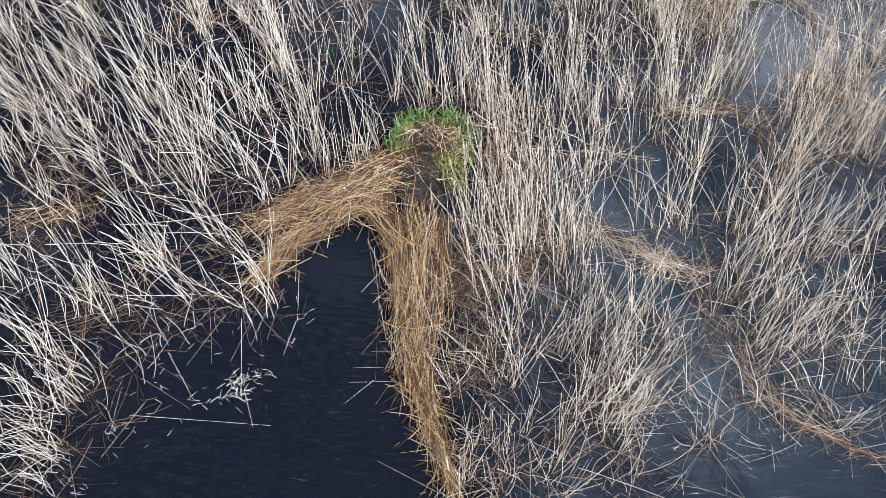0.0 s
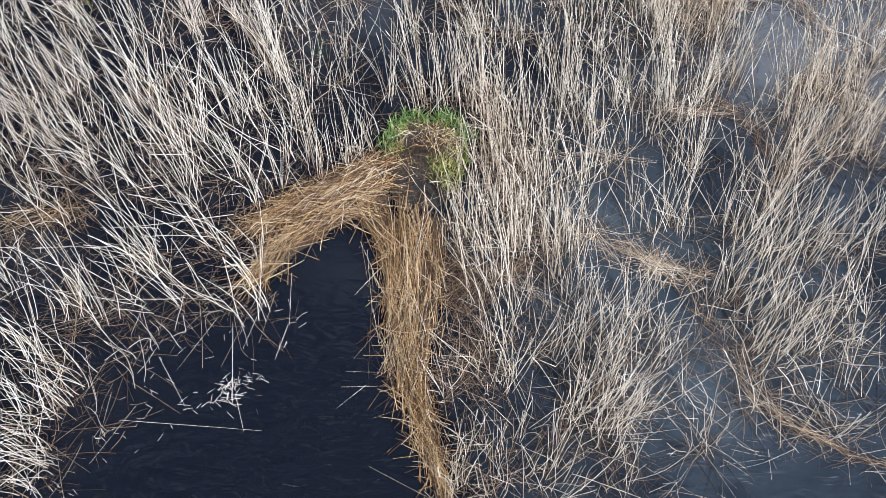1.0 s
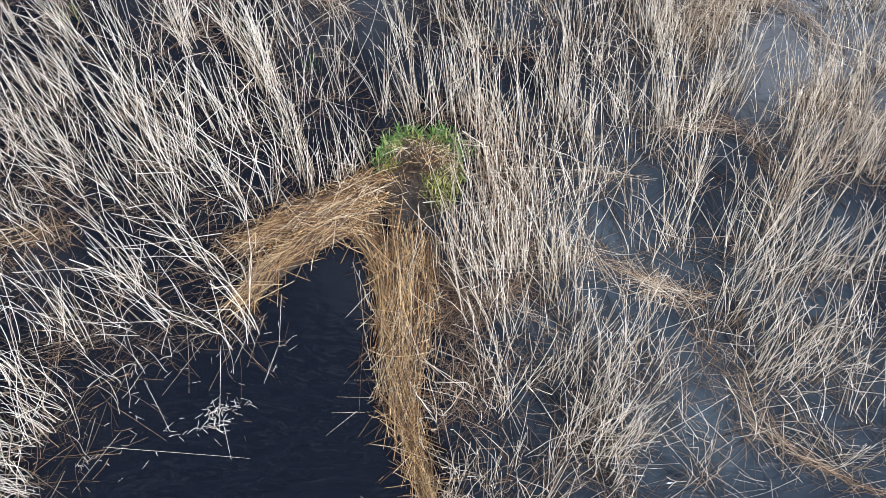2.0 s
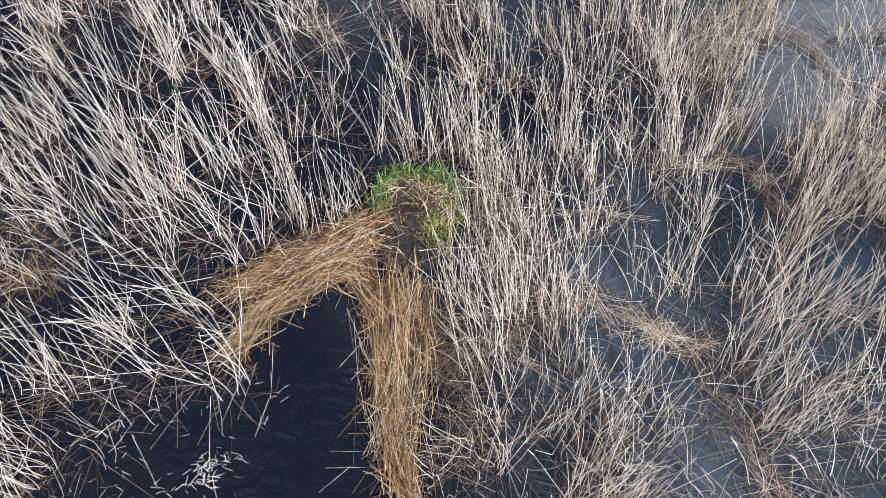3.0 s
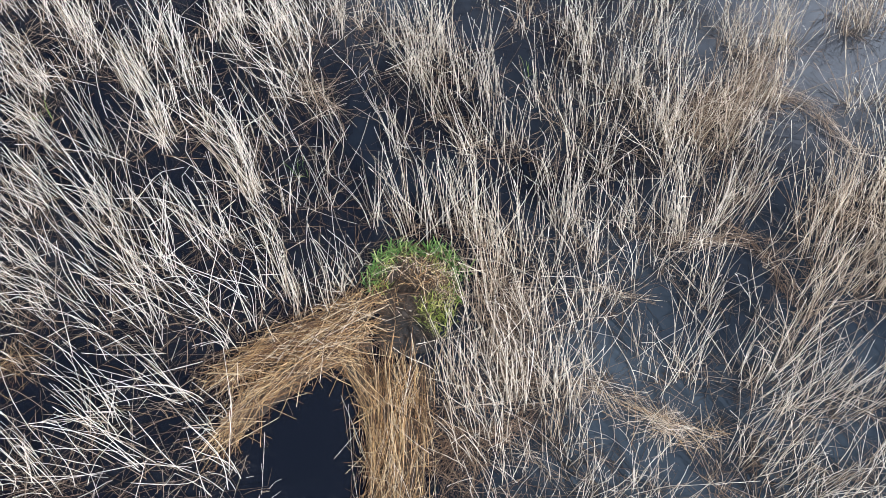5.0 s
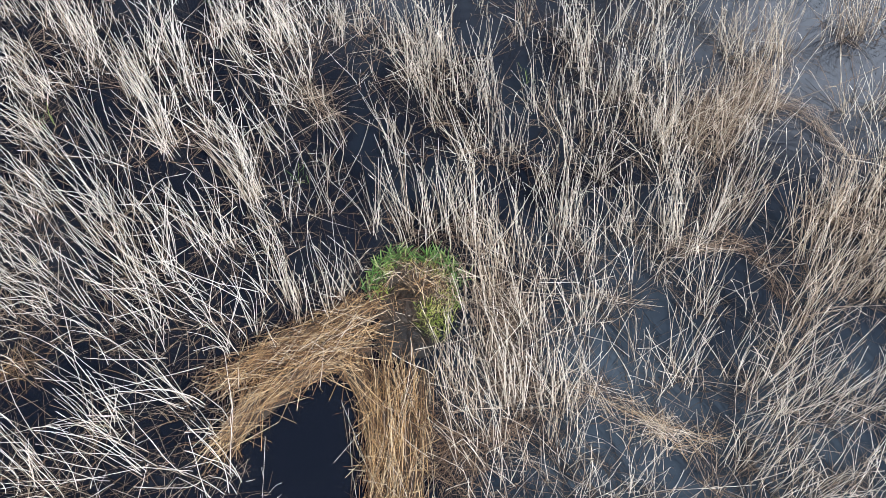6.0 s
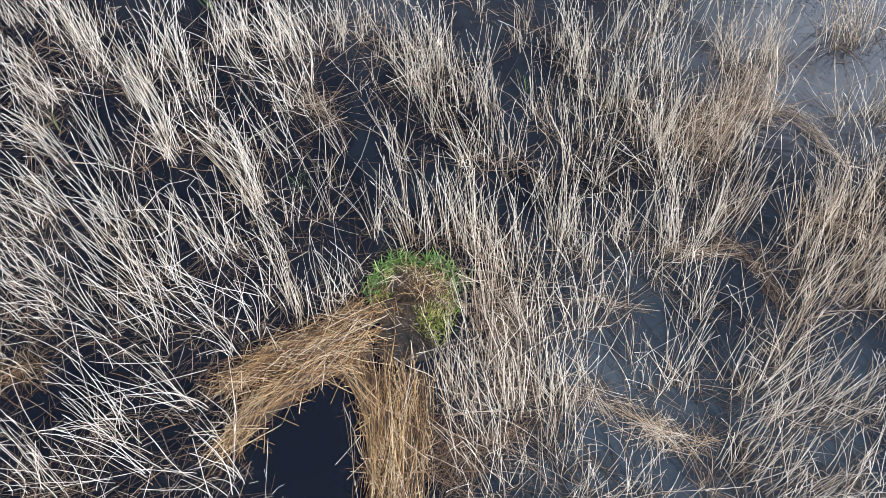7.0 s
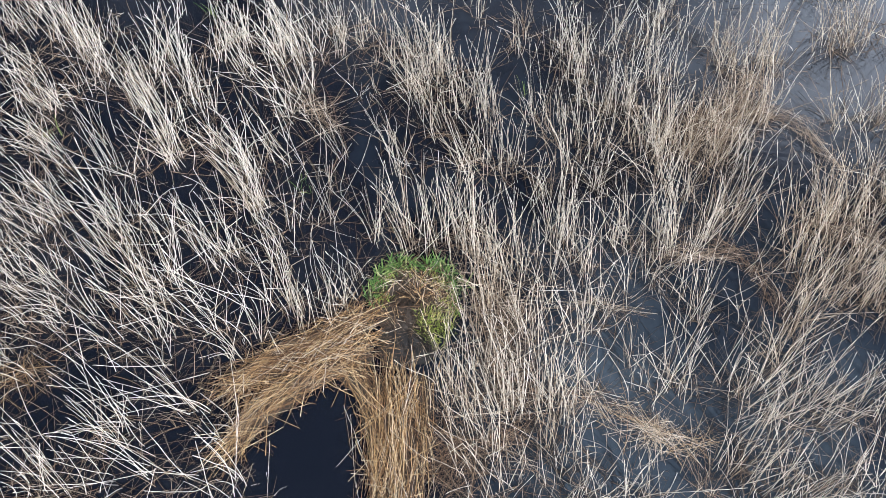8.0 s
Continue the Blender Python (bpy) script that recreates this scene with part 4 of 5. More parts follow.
reed_clump(-6.69, 6.76, 0.20, 0.15, 3, (0.06, 0.08, 0.99), 1.37, PALE, 3)
reed_clump(-6.74, 6.61, 0.20, 0.15, 4, (0.04, -0.05, 1.00), 0.89, PALE, 3)
reed_clump(-4.12, 5.99, 0.28, 0.21, 8, (-0.06, 0.01, 1.00), 1.84, PALE, 5)
reed_clump(-5.07, 6.05, 0.20, 0.15, 6, (0.02, 0.03, 1.00), 1.47, PALE, 4)
reed_clump(-3.67, 5.36, 0.32, 0.24, 15, (-0.29, 0.04, 0.96), 2.08, PALE, 12)
reed_clump(-3.20, 5.01, 0.28, 0.21, 8, (-0.01, 0.11, 0.99), 1.95, PALE, 6)
reed_clump(-4.68, 4.90, 0.32, 0.24, 17, (-0.31, 0.10, 0.95), 2.11, PALE, 14)
reed_clump(-4.96, 4.75, 0.28, 0.21, 10, (-0.01, 0.05, 1.00), 1.68, PALE, 8)
reed_clump(-3.90, 4.41, 0.32, 0.24, 12, (-0.41, 0.07, 0.91), 2.20, PALE, 12)
reed_clump(-4.41, 4.26, 0.28, 0.21, 7, (-0.07, 0.00, 1.00), 2.00, PALE, 2)
reed_clump(-2.97, 4.15, 0.32, 0.24, 10, (-0.31, 0.17, 0.93), 2.13, PALE, 10)
reed_clump(-5.70, 4.11, 0.20, 0.15, 7, (0.05, 0.20, 0.98), 1.98, PALE, 2)
reed_clump(-5.42, 4.04, 0.28, 0.21, 9, (-0.03, 0.12, 0.99), 1.96, PALE, 2)
reed_clump(-5.03, 3.89, 0.20, 0.15, 3, (-0.01, 0.08, 1.00), 1.74, PALE, 2)
reed_clump(-6.01, 3.93, 0.20, 0.15, 5, (0.15, 0.18, 0.97), 1.46, PALE, 2)
reed_clump(-3.51, 4.21, 0.20, 0.15, 3, (-0.12, -0.09, 0.99), 2.02, PALE, 3)
reed_clump(-3.29, 6.13, 0.20, 0.15, 7, (-0.04, 0.02, 1.00), 1.79, PALE, 5)
reed_clump(-6.30, 5.70, 0.20, 0.15, 6, (0.05, 0.01, 1.00), 1.05, STRAW, 4)
reed_clump(-3.14, 9.01, 0.24, 0.24, 38, (-0.09, 0.12, 0.99), 2.02, PALE, 16)
reed_clump(-3.29, 7.99, 0.21, 0.21, 14, (-0.03, 0.07, 1.00), 2.00, PALE, 6)
reed_clump(-2.71, 8.12, 0.15, 0.15, 11, (-0.05, 0.06, 1.00), 2.00, PALE, 5)
reed_clump(-2.48, 8.70, 0.15, 0.15, 10, (0.02, 0.09, 1.00), 2.00, PALE, 4)
reed_clump(-1.92, 8.72, 0.15, 0.15, 12, (-0.02, 0.05, 1.00), 1.95, MIXED, 4)
reed_clump(-2.64, 6.86, 0.24, 0.24, 17, (-0.04, 0.13, 0.99), 2.01, PALE, 12)
reed_clump(-2.06, 6.88, 0.21, 0.21, 26, (-0.05, 0.26, 0.96), 2.07, MIXED, 9)
reed_clump(-1.60, 7.11, 0.21, 0.21, 21, (-0.01, 0.21, 0.98), 2.04, MIXED, 7)
reed_clump(-1.26, 7.23, 0.15, 0.15, 10, (-0.05, 0.11, 0.99), 2.01, MIXED, 4)
reed_clump(-1.18, 7.87, 0.15, 0.15, 5, (-0.02, 0.06, 1.00), 1.89, MIXED, 3)
reed_clump(-1.03, 8.54, 0.15, 0.15, 12, (-0.03, 0.10, 0.99), 2.01, MIXED, 4)
reed_clump(-0.30, 8.35, 0.21, 0.21, 21, (-0.13, 0.21, 0.97), 2.06, MIXED, 7)
reed_clump(-0.57, 8.56, 0.15, 0.15, 7, (-0.17, -0.01, 0.99), 2.02, MIXED, 3)
reed_clump(-0.00, 8.37, 0.21, 0.21, 17, (-0.08, 0.26, 0.96), 2.07, MIXED, 6)
reed_clump(-2.98, 6.54, 0.28, 0.21, 11, (0.01, 0.07, 1.00), 1.90, PALE, 8)
reed_clump(0.55, 8.62, 0.21, 0.21, 26, (-0.11, 0.15, 0.98), 2.03, MIXED, 9)
reed_clump(0.92, 8.30, 0.24, 0.24, 35, (-0.11, 0.26, 0.96), 2.08, MIXED, 12)
reed_clump(1.32, 7.99, 0.21, 0.21, 28, (-0.13, 0.32, 0.94), 2.12, MIXED, 10)
reed_clump(1.13, 7.34, 0.24, 0.24, 39, (-0.16, 0.29, 0.94), 2.11, STRAW, 14)
reed_clump(0.83, 6.82, 0.21, 0.21, 22, (-0.14, 0.22, 0.96), 2.07, STRAW, 8)
reed_clump(2.04, 9.62, 0.15, 0.15, 10, (-0.16, 0.03, 0.99), 1.76, MIXED, 2)
reed_clump(2.33, 8.48, 0.24, 0.24, 40, (-0.10, 0.21, 0.97), 2.05, MIXED, 8)
reed_clump(2.63, 8.17, 0.21, 0.21, 20, (-0.17, 0.17, 0.97), 2.05, MIXED, 4)
reed_clump(2.02, 7.60, 0.21, 0.21, 17, (-0.11, 0.20, 0.97), 2.05, MIXED, 4)
reed_clump(1.53, 7.16, 0.15, 0.15, 12, (-0.12, 0.21, 0.97), 2.06, MIXED, 4)
reed_clump(2.54, 6.90, 0.21, 0.21, 22, (-0.12, 0.27, 0.96), 2.09, MIXED, 5)
reed_clump(2.88, 8.07, 0.15, 0.15, 12, (-0.15, 0.27, 0.95), 2.10, MIXED, 2)
reed_clump(3.26, 8.64, 0.15, 0.15, 12, (-0.19, 0.06, 0.98), 1.82, MIXED, 2)
reed_clump(3.57, 8.66, 0.21, 0.21, 25, (-0.15, 0.08, 0.99), 1.76, MIXED, 5)
reed_clump(3.10, 9.68, 0.21, 0.21, 20, (-0.09, 0.05, 0.99), 1.69, MIXED, 4)
reed_clump(4.17, 9.85, 0.21, 0.21, 20, (-0.18, 0.07, 0.98), 1.82, MIXED, 4)
reed_clump(4.28, 8.58, 0.21, 0.21, 22, (-0.20, 0.15, 0.97), 2.06, MIXED, 4)
reed_clump(3.97, 7.91, 0.15, 0.15, 14, (-0.15, 0.10, 0.98), 1.97, MIXED, 3)
reed_clump(3.14, 7.23, 0.15, 0.15, 7, (-0.19, 0.07, 0.98), 1.82, MIXED, 2)
reed_clump(3.49, 7.46, 0.15, 0.15, 7, (-0.19, 0.10, 0.98), 2.04, MIXED, 2)
reed_clump(2.79, 7.12, 0.15, 0.15, 9, (-0.16, 0.09, 0.98), 1.98, MIXED, 2)
reed_clump(1.91, 6.87, 0.21, 0.21, 17, (-0.10, 0.18, 0.98), 2.04, MIXED, 6)
reed_clump(4.33, 8.58, 0.21, 0.21, 25, (-0.21, 0.25, 0.94), 2.11, MIXED, 5)
reed_clump(4.91, 8.84, 0.21, 0.21, 30, (-0.07, 0.08, 0.99), 1.90, MIXED, 6)
reed_clump(5.26, 9.20, 0.21, 0.21, 39, (-0.12, 0.10, 0.99), 1.81, STRAW, 6)
reed_clump(4.73, 9.64, 0.15, 0.15, 16, (-0.11, 0.05, 0.99), 1.53, MIXED, 3)
reed_clump(5.59, 9.33, 0.15, 0.15, 8, (-0.09, 0.05, 1.00), 1.58, MIXED, 2)
reed_clump(6.58, 8.36, 0.24, 0.24, 65, (-0.21, 0.27, 0.94), 2.12, STRAW, 10)
reed_clump(7.12, 9.18, 0.24, 0.24, 52, (-0.24, 0.14, 0.96), 1.91, STRAW, 8)
reed_clump(7.77, 9.32, 0.24, 0.24, 45, (-0.28, 0.15, 0.95), 1.88, STRAW, 7)
reed_clump(8.29, 9.82, 0.21, 0.21, 32, (-0.23, 0.15, 0.96), 1.53, STRAW, 5)
reed_clump(5.86, 8.21, 0.15, 0.15, 10, (-0.10, 0.08, 0.99), 1.64, MIXED, 2)
reed_clump(6.43, 7.39, 0.24, 0.24, 45, (-0.16, 0.15, 0.98), 1.77, STRAW, 10)
reed_clump(7.10, 7.84, 0.24, 0.24, 40, (-0.18, 0.14, 0.97), 1.73, STRAW, 9)
reed_clump(7.76, 7.66, 0.24, 0.24, 40, (-0.21, 0.17, 0.96), 1.69, STRAW, 9)
reed_clump(4.38, 7.50, 0.15, 0.15, 10, (-0.21, 0.10, 0.97), 1.89, MIXED, 2)
reed_clump(4.76, 7.31, 0.21, 0.21, 22, (-0.13, 0.13, 0.98), 1.98, MIXED, 5)
reed_clump(5.63, 7.25, 0.15, 0.15, 7, (-0.33, 0.10, 0.94), 1.79, MIXED, 2)
reed_clump(7.68, 8.30, 0.24, 0.24, 47, (-0.17, 0.14, 0.98), 1.51, STRAW, 7)
reed_clump(0.50, 5.83, 0.21, 0.21, 26, (-0.08, 0.31, 0.95), 2.10, MIXED, 9)
reed_clump(0.70, 5.37, 0.24, 0.24, 35, (-0.13, 0.32, 0.94), 2.13, STRAW, 12)
reed_clump(1.16, 5.49, 0.21, 0.21, 26, (-0.15, 0.32, 0.94), 2.13, MIXED, 9)
reed_clump(1.43, 6.25, 0.21, 0.21, 22, (-0.12, 0.21, 0.97), 2.05, MIXED, 8)
reed_clump(1.62, 5.41, 0.24, 0.24, 35, (-0.18, 0.28, 0.94), 2.12, MIXED, 12)
reed_clump(1.99, 5.62, 0.24, 0.24, 35, (-0.16, 0.31, 0.94), 2.13, MIXED, 12)
reed_clump(2.31, 5.45, 0.24, 0.24, 30, (-0.13, 0.29, 0.95), 2.10, MIXED, 7)
reed_clump(2.12, 4.90, 0.15, 0.15, 12, (-0.16, 0.15, 0.97), 2.05, STRAW, 3)
reed_clump(2.84, 5.94, 0.15, 0.15, 7, (-0.23, 0.13, 0.96), 2.07, MIXED, 2)
reed_clump(3.43, 6.35, 0.15, 0.15, 10, (-0.16, 0.11, 0.98), 1.87, MIXED, 2)
reed_clump(2.25, 4.55, 0.15, 0.15, 12, (-0.11, 0.14, 0.98), 2.03, MIXED, 3)
reed_clump(1.08, 4.67, 0.15, 0.15, 9, (-0.03, 0.17, 0.98), 2.03, MIXED, 3)
reed_clump(1.53, 4.27, 0.15, 0.15, 12, (-0.14, 0.23, 0.96), 2.07, MIXED, 4)
reed_clump(0.82, 4.58, 0.15, 0.15, 10, (-0.13, 0.13, 0.98), 2.03, MIXED, 4)
reed_clump(2.53, 4.92, 0.15, 0.15, 9, (-0.09, 0.24, 0.97), 2.06, MIXED, 2)
reed_clump(3.31, 4.43, 0.21, 0.21, 17, (-0.14, 0.16, 0.98), 1.94, MIXED, 4)
reed_clump(2.77, 4.24, 0.15, 0.15, 12, (-0.07, 0.14, 0.99), 1.91, MIXED, 3)
reed_clump(3.78, 5.98, 0.15, 0.15, 9, (-0.15, 0.14, 0.98), 2.04, MIXED, 2)
reed_clump(4.35, 6.10, 0.24, 0.24, 30, (-0.18, 0.22, 0.96), 2.08, MIXED, 7)
reed_clump(5.37, 5.96, 0.24, 0.24, 39, (-0.10, 0.23, 0.97), 2.06, MIXED, 9)
reed_clump(6.00, 6.47, 0.24, 0.24, 35, (-0.12, 0.16, 0.98), 1.88, STRAW, 8)
reed_clump(5.97, 5.61, 0.24, 0.24, 39, (-0.06, 0.21, 0.98), 2.05, MIXED, 9)
reed_clump(5.35, 5.04, 0.24, 0.24, 30, (-0.09, 0.16, 0.98), 1.82, MIXED, 7)
reed_clump(6.75, 5.83, 0.24, 0.24, 35, (-0.11, 0.20, 0.97), 2.05, MIXED, 8)
reed_clump(5.10, 4.51, 0.24, 0.24, 30, (0.01, 0.19, 0.98), 2.03, MIXED, 7)
reed_clump(5.92, 4.63, 0.15, 0.15, 10, (-0.30, 0.19, 0.94), 1.79, MIXED, 2)
reed_clump(6.41, 5.45, 0.15, 0.15, 13, (-0.14, 0.16, 0.98), 1.72, MIXED, 3)
reed_clump(7.41, 5.86, 0.21, 0.21, 22, (-0.22, 0.20, 0.96), 1.70, MIXED, 5)
reed_clump(6.53, 4.57, 0.15, 0.15, 12, (-0.33, 0.21, 0.92), 1.94, MIXED, 3)
reed_clump(7.09, 4.68, 0.15, 0.15, 10, (-0.40, 0.19, 0.90), 1.99, MIXED, 2)
reed_clump(4.54, 4.32, 0.15, 0.15, 10, (-0.26, 0.12, 0.96), 1.70, STRAW, 2)
reed_clump(6.06, 4.38, 0.21, 0.21, 17, (-0.05, 0.13, 0.99), 1.70, MIXED, 4)
reed_clump(6.95, 4.42, 0.15, 0.15, 12, (-0.14, 0.17, 0.98), 1.45, MIXED, 3)
reed_clump(-6.18, 3.37, 0.28, 0.21, 10, (0.04, 0.18, 0.98), 2.03, PALE, 2)
reed_clump(-6.34, 3.08, 0.28, 0.21, 12, (0.07, 0.14, 0.99), 1.70, PALE, 2)
reed_clump(-5.93, 3.10, 0.20, 0.15, 7, (0.11, 0.17, 0.98), 1.98, PALE, 2)
reed_clump(-5.90, 2.64, 0.32, 0.24, 17, (-0.00, 0.06, 1.00), 1.68, PALE, 2)
reed_clump(-6.28, 2.35, 0.28, 0.21, 14, (0.11, 0.13, 0.98), 1.49, PALE, 2)
reed_clump(-5.88, 2.19, 0.28, 0.21, 14, (-0.01, 0.04, 1.00), 1.73, PALE, 2)
reed_clump(-6.19, 2.00, 0.20, 0.15, 7, (0.03, 0.01, 1.00), 1.10, PALE, 2)
reed_clump(-5.75, 1.67, 0.32, 0.24, 17, (0.02, 0.08, 1.00), 1.69, PALE, 2)
reed_clump(-5.90, 1.58, 0.28, 0.21, 12, (0.01, 0.05, 1.00), 1.42, PALE, 2)
reed_clump(-5.39, 2.57, 0.20, 0.15, 3, (0.05, 0.10, 0.99), 1.58, PALE, 2)
reed_clump(-4.52, 3.64, 0.20, 0.15, 4, (-0.03, 0.06, 1.00), 1.89, PALE, 2)
reed_clump(-4.83, 3.33, 0.20, 0.15, 3, (-0.06, -0.08, 1.00), 1.64, PALE, 2)
reed_clump(-4.17, 3.75, 0.20, 0.15, 3, (0.05, 0.02, 1.00), 1.37, PALE, 2)
reed_clump(-5.90, 1.25, 0.20, 0.15, 3, (0.04, 0.06, 1.00), 1.32, PALE, 2)
reed_clump(-5.59, 1.06, 0.20, 0.15, 3, (0.05, 0.06, 1.00), 1.21, PALE, 2)
reed_clump(-6.03, 3.87, 0.20, 0.15, 6, (0.17, 0.10, 0.98), 1.12, STRAW, 2)
reed_clump(-4.81, 3.24, 0.20, 0.15, 4, (0.27, 0.12, 0.95), 1.65, STRAW, 2)
reed_clump(-4.92, 2.68, 0.20, 0.15, 3, (0.26, 0.13, 0.95), 1.70, STRAW, 2)
reed_clump(-5.08, 2.18, 0.20, 0.15, 3, (0.30, 0.12, 0.95), 1.56, STRAW, 2)
reed_clump(-6.04, 1.12, 0.20, 0.15, 3, (0.34, 0.18, 0.92), 1.48, STRAW, 2)
reed_clump(0.32, 2.91, 0.15, 0.15, 7, (-0.07, 0.05, 1.00), 1.74, PALE, 3)
reed_clump(0.48, 3.38, 0.15, 0.15, 10, (-0.10, 0.07, 0.99), 1.96, STRAW, 4)
reed_clump(0.94, 3.40, 0.21, 0.21, 16, (-0.16, 0.04, 0.99), 1.92, MIXED, 5)
reed_clump(1.13, 2.94, 0.15, 0.15, 12, (-0.04, 0.14, 0.99), 2.02, MIXED, 4)
reed_clump(1.36, 3.23, 0.15, 0.15, 14, (-0.08, 0.12, 0.99), 2.02, MIXED, 5)
reed_clump(1.22, 3.89, 0.21, 0.21, 26, (-0.11, 0.09, 0.99), 1.96, MIXED, 9)
reed_clump(1.68, 3.62, 0.15, 0.15, 7, (-0.10, 0.06, 0.99), 1.74, MIXED, 3)
reed_clump(2.01, 3.83, 0.15, 0.15, 7, (-0.07, 0.03, 1.00), 1.58, MIXED, 2)
reed_clump(2.14, 3.45, 0.15, 0.15, 9, (-0.09, 0.07, 0.99), 1.74, MIXED, 2)
reed_clump(2.53, 3.85, 0.21, 0.21, 22, (-0.09, 0.09, 0.99), 1.80, MIXED, 5)
reed_clump(2.68, 3.10, 0.24, 0.24, 35, (0.01, 0.13, 0.99), 2.01, MIXED, 8)
reed_clump(3.17, 3.69, 0.24, 0.24, 35, (-0.04, 0.11, 0.99), 1.96, MIXED, 8)
reed_clump(2.48, 2.64, 0.24, 0.24, 35, (0.02, 0.12, 0.99), 2.01, MIXED, 8)
reed_clump(3.04, 2.93, 0.24, 0.24, 30, (0.03, 0.08, 1.00), 1.90, MIXED, 7)
reed_clump(2.92, 2.39, 0.21, 0.21, 26, (0.02, 0.10, 1.00), 2.00, MIXED, 6)
reed_clump(2.82, 2.30, 0.15, 0.15, 9, (-0.12, 0.12, 0.99), 1.87, MIXED, 2)
reed_clump(2.01, 1.83, 0.24, 0.24, 30, (-0.03, 0.16, 0.99), 2.02, MIXED, 7)
reed_clump(1.67, 2.34, 0.15, 0.15, 7, (-0.03, 0.09, 1.00), 1.79, MIXED, 3)
reed_clump(1.23, 2.14, 0.15, 0.15, 9, (-0.01, 0.11, 0.99), 1.96, MIXED, 3)
reed_clump(1.09, 1.97, 0.15, 0.15, 9, (-0.06, 0.10, 0.99), 1.85, MIXED, 3)
reed_clump(0.96, 2.22, 0.15, 0.15, 7, (-0.13, 0.07, 0.99), 1.91, MIXED, 3)
reed_clump(0.65, 2.03, 0.15, 0.15, 10, (-0.07, 0.09, 0.99), 1.85, MIXED, 4)
reed_clump(0.54, 1.52, 0.21, 0.21, 17, (-0.00, 0.14, 0.99), 2.02, MIXED, 6)
reed_clump(1.14, 1.46, 0.21, 0.21, 16, (-0.09, 0.12, 0.99), 1.91, MIXED, 5)
reed_clump(1.49, 1.73, 0.15, 0.15, 7, (-0.04, 0.06, 1.00), 1.63, MIXED, 3)
reed_clump(1.92, 1.41, 0.15, 0.15, 12, (0.02, 0.10, 0.99), 1.85, MIXED, 4)
reed_clump(0.55, 1.27, 0.15, 0.15, 9, (-0.08, 0.10, 0.99), 1.85, MIXED, 3)
reed_clump(3.93, 3.92, 0.21, 0.21, 22, (-0.10, 0.11, 0.99), 1.91, MIXED, 5)
reed_clump(3.62, 3.52, 0.15, 0.15, 14, (-0.08, 0.10, 0.99), 1.85, MIXED, 3)
reed_clump(3.49, 2.95, 0.15, 0.15, 9, (-0.05, 0.08, 1.00), 1.64, MIXED, 2)
reed_clump(5.36, 4.08, 0.21, 0.21, 22, (-0.14, 0.13, 0.98), 1.82, MIXED, 5)
reed_clump(5.60, 3.80, 0.24, 0.24, 30, (-0.10, 0.11, 0.99), 1.75, MIXED, 7)
reed_clump(5.19, 3.49, 0.15, 0.15, 10, (-0.03, 0.03, 1.00), 1.47, MIXED, 2)
reed_clump(6.27, 3.92, 0.21, 0.21, 22, (-0.12, 0.14, 0.98), 1.66, MIXED, 5)
reed_clump(6.85, 4.04, 0.15, 0.15, 12, (-0.29, 0.15, 0.94), 1.61, MIXED, 3)
reed_clump(7.21, 3.96, 0.15, 0.15, 10, (-0.30, 0.15, 0.94), 1.45, MIXED, 2)
reed_clump(6.71, 3.28, 0.15, 0.15, 5, (-0.37, 0.15, 0.92), 1.77, MIXED, 2)
reed_clump(7.06, 3.20, 0.15, 0.15, 3, (-0.34, 0.16, 0.93), 1.36, MIXED, 2)
reed_clump(6.05, 3.16, 0.15, 0.15, 3, (-0.49, 0.10, 0.87), 2.30, PALE, 2)
reed_clump(4.04, 2.98, 0.15, 0.15, 4, (-0.22, 0.17, 0.96), 2.08, MIXED, 2)
reed_clump(4.65, 2.82, 0.15, 0.15, 7, (-0.36, 0.07, 0.93), 2.04, MIXED, 2)
reed_clump(5.10, 2.84, 0.15, 0.15, 5, (-0.28, 0.10, 0.95), 1.60, MIXED, 2)
reed_clump(6.49, 2.54, 0.15, 0.15, 14, (-0.02, 0.08, 1.00), 1.58, MIXED, 3)
reed_clump(4.41, 2.28, 0.15, 0.15, 9, (-0.17, 0.13, 0.98), 1.61, STRAW, 2)
reed_clump(3.23, 1.80, 0.15, 0.15, 5, (-0.09, 0.07, 0.99), 1.53, MIXED, 2)
reed_clump(3.55, 1.48, 0.15, 0.15, 3, (-0.07, 0.02, 1.00), 1.21, MIXED, 2)
reed_clump(4.23, 2.19, 0.15, 0.15, 7, (-0.35, 0.01, 0.94), 1.80, STRAW, 2)
reed_clump(2.96, 1.71, 0.15, 0.15, 5, (-0.13, 0.11, 0.99), 1.65, MIXED, 2)
reed_clump(2.69, 1.45, 0.15, 0.15, 4, (-0.05, 0.09, 0.99), 1.58, MIXED, 2)
reed_clump(-7.75, 7.83, 0.21, 0.21, 17, (-0.03, -0.05, 1.00), 1.16, PALE, 7)
reed_clump(-7.10, 7.36, 0.21, 0.21, 17, (0.00, -0.01, 1.00), 1.31, PALE, 7)
reed_clump(-7.70, 6.84, 0.21, 0.21, 8, (0.05, -0.00, 1.00), 0.89, PALE, 5)
reed_clump(-7.02, 6.64, 0.28, 0.21, 8, (-0.06, -0.09, 0.99), 1.27, PALE, 5)
reed_clump(-6.32, 6.32, 0.20, 0.15, 6, (-0.04, -0.05, 1.00), 1.42, PALE, 4)
reed_clump(-7.27, 6.04, 0.20, 0.15, 5, (-0.04, -0.11, 0.99), 1.06, PALE, 4)
reed_clump(-7.21, 5.43, 0.20, 0.15, 4, (0.01, -0.08, 1.00), 0.95, STRAW, 3)
reed_clump(-6.56, 5.62, 0.20, 0.15, 5, (-0.01, -0.05, 1.00), 1.21, PALE, 4)
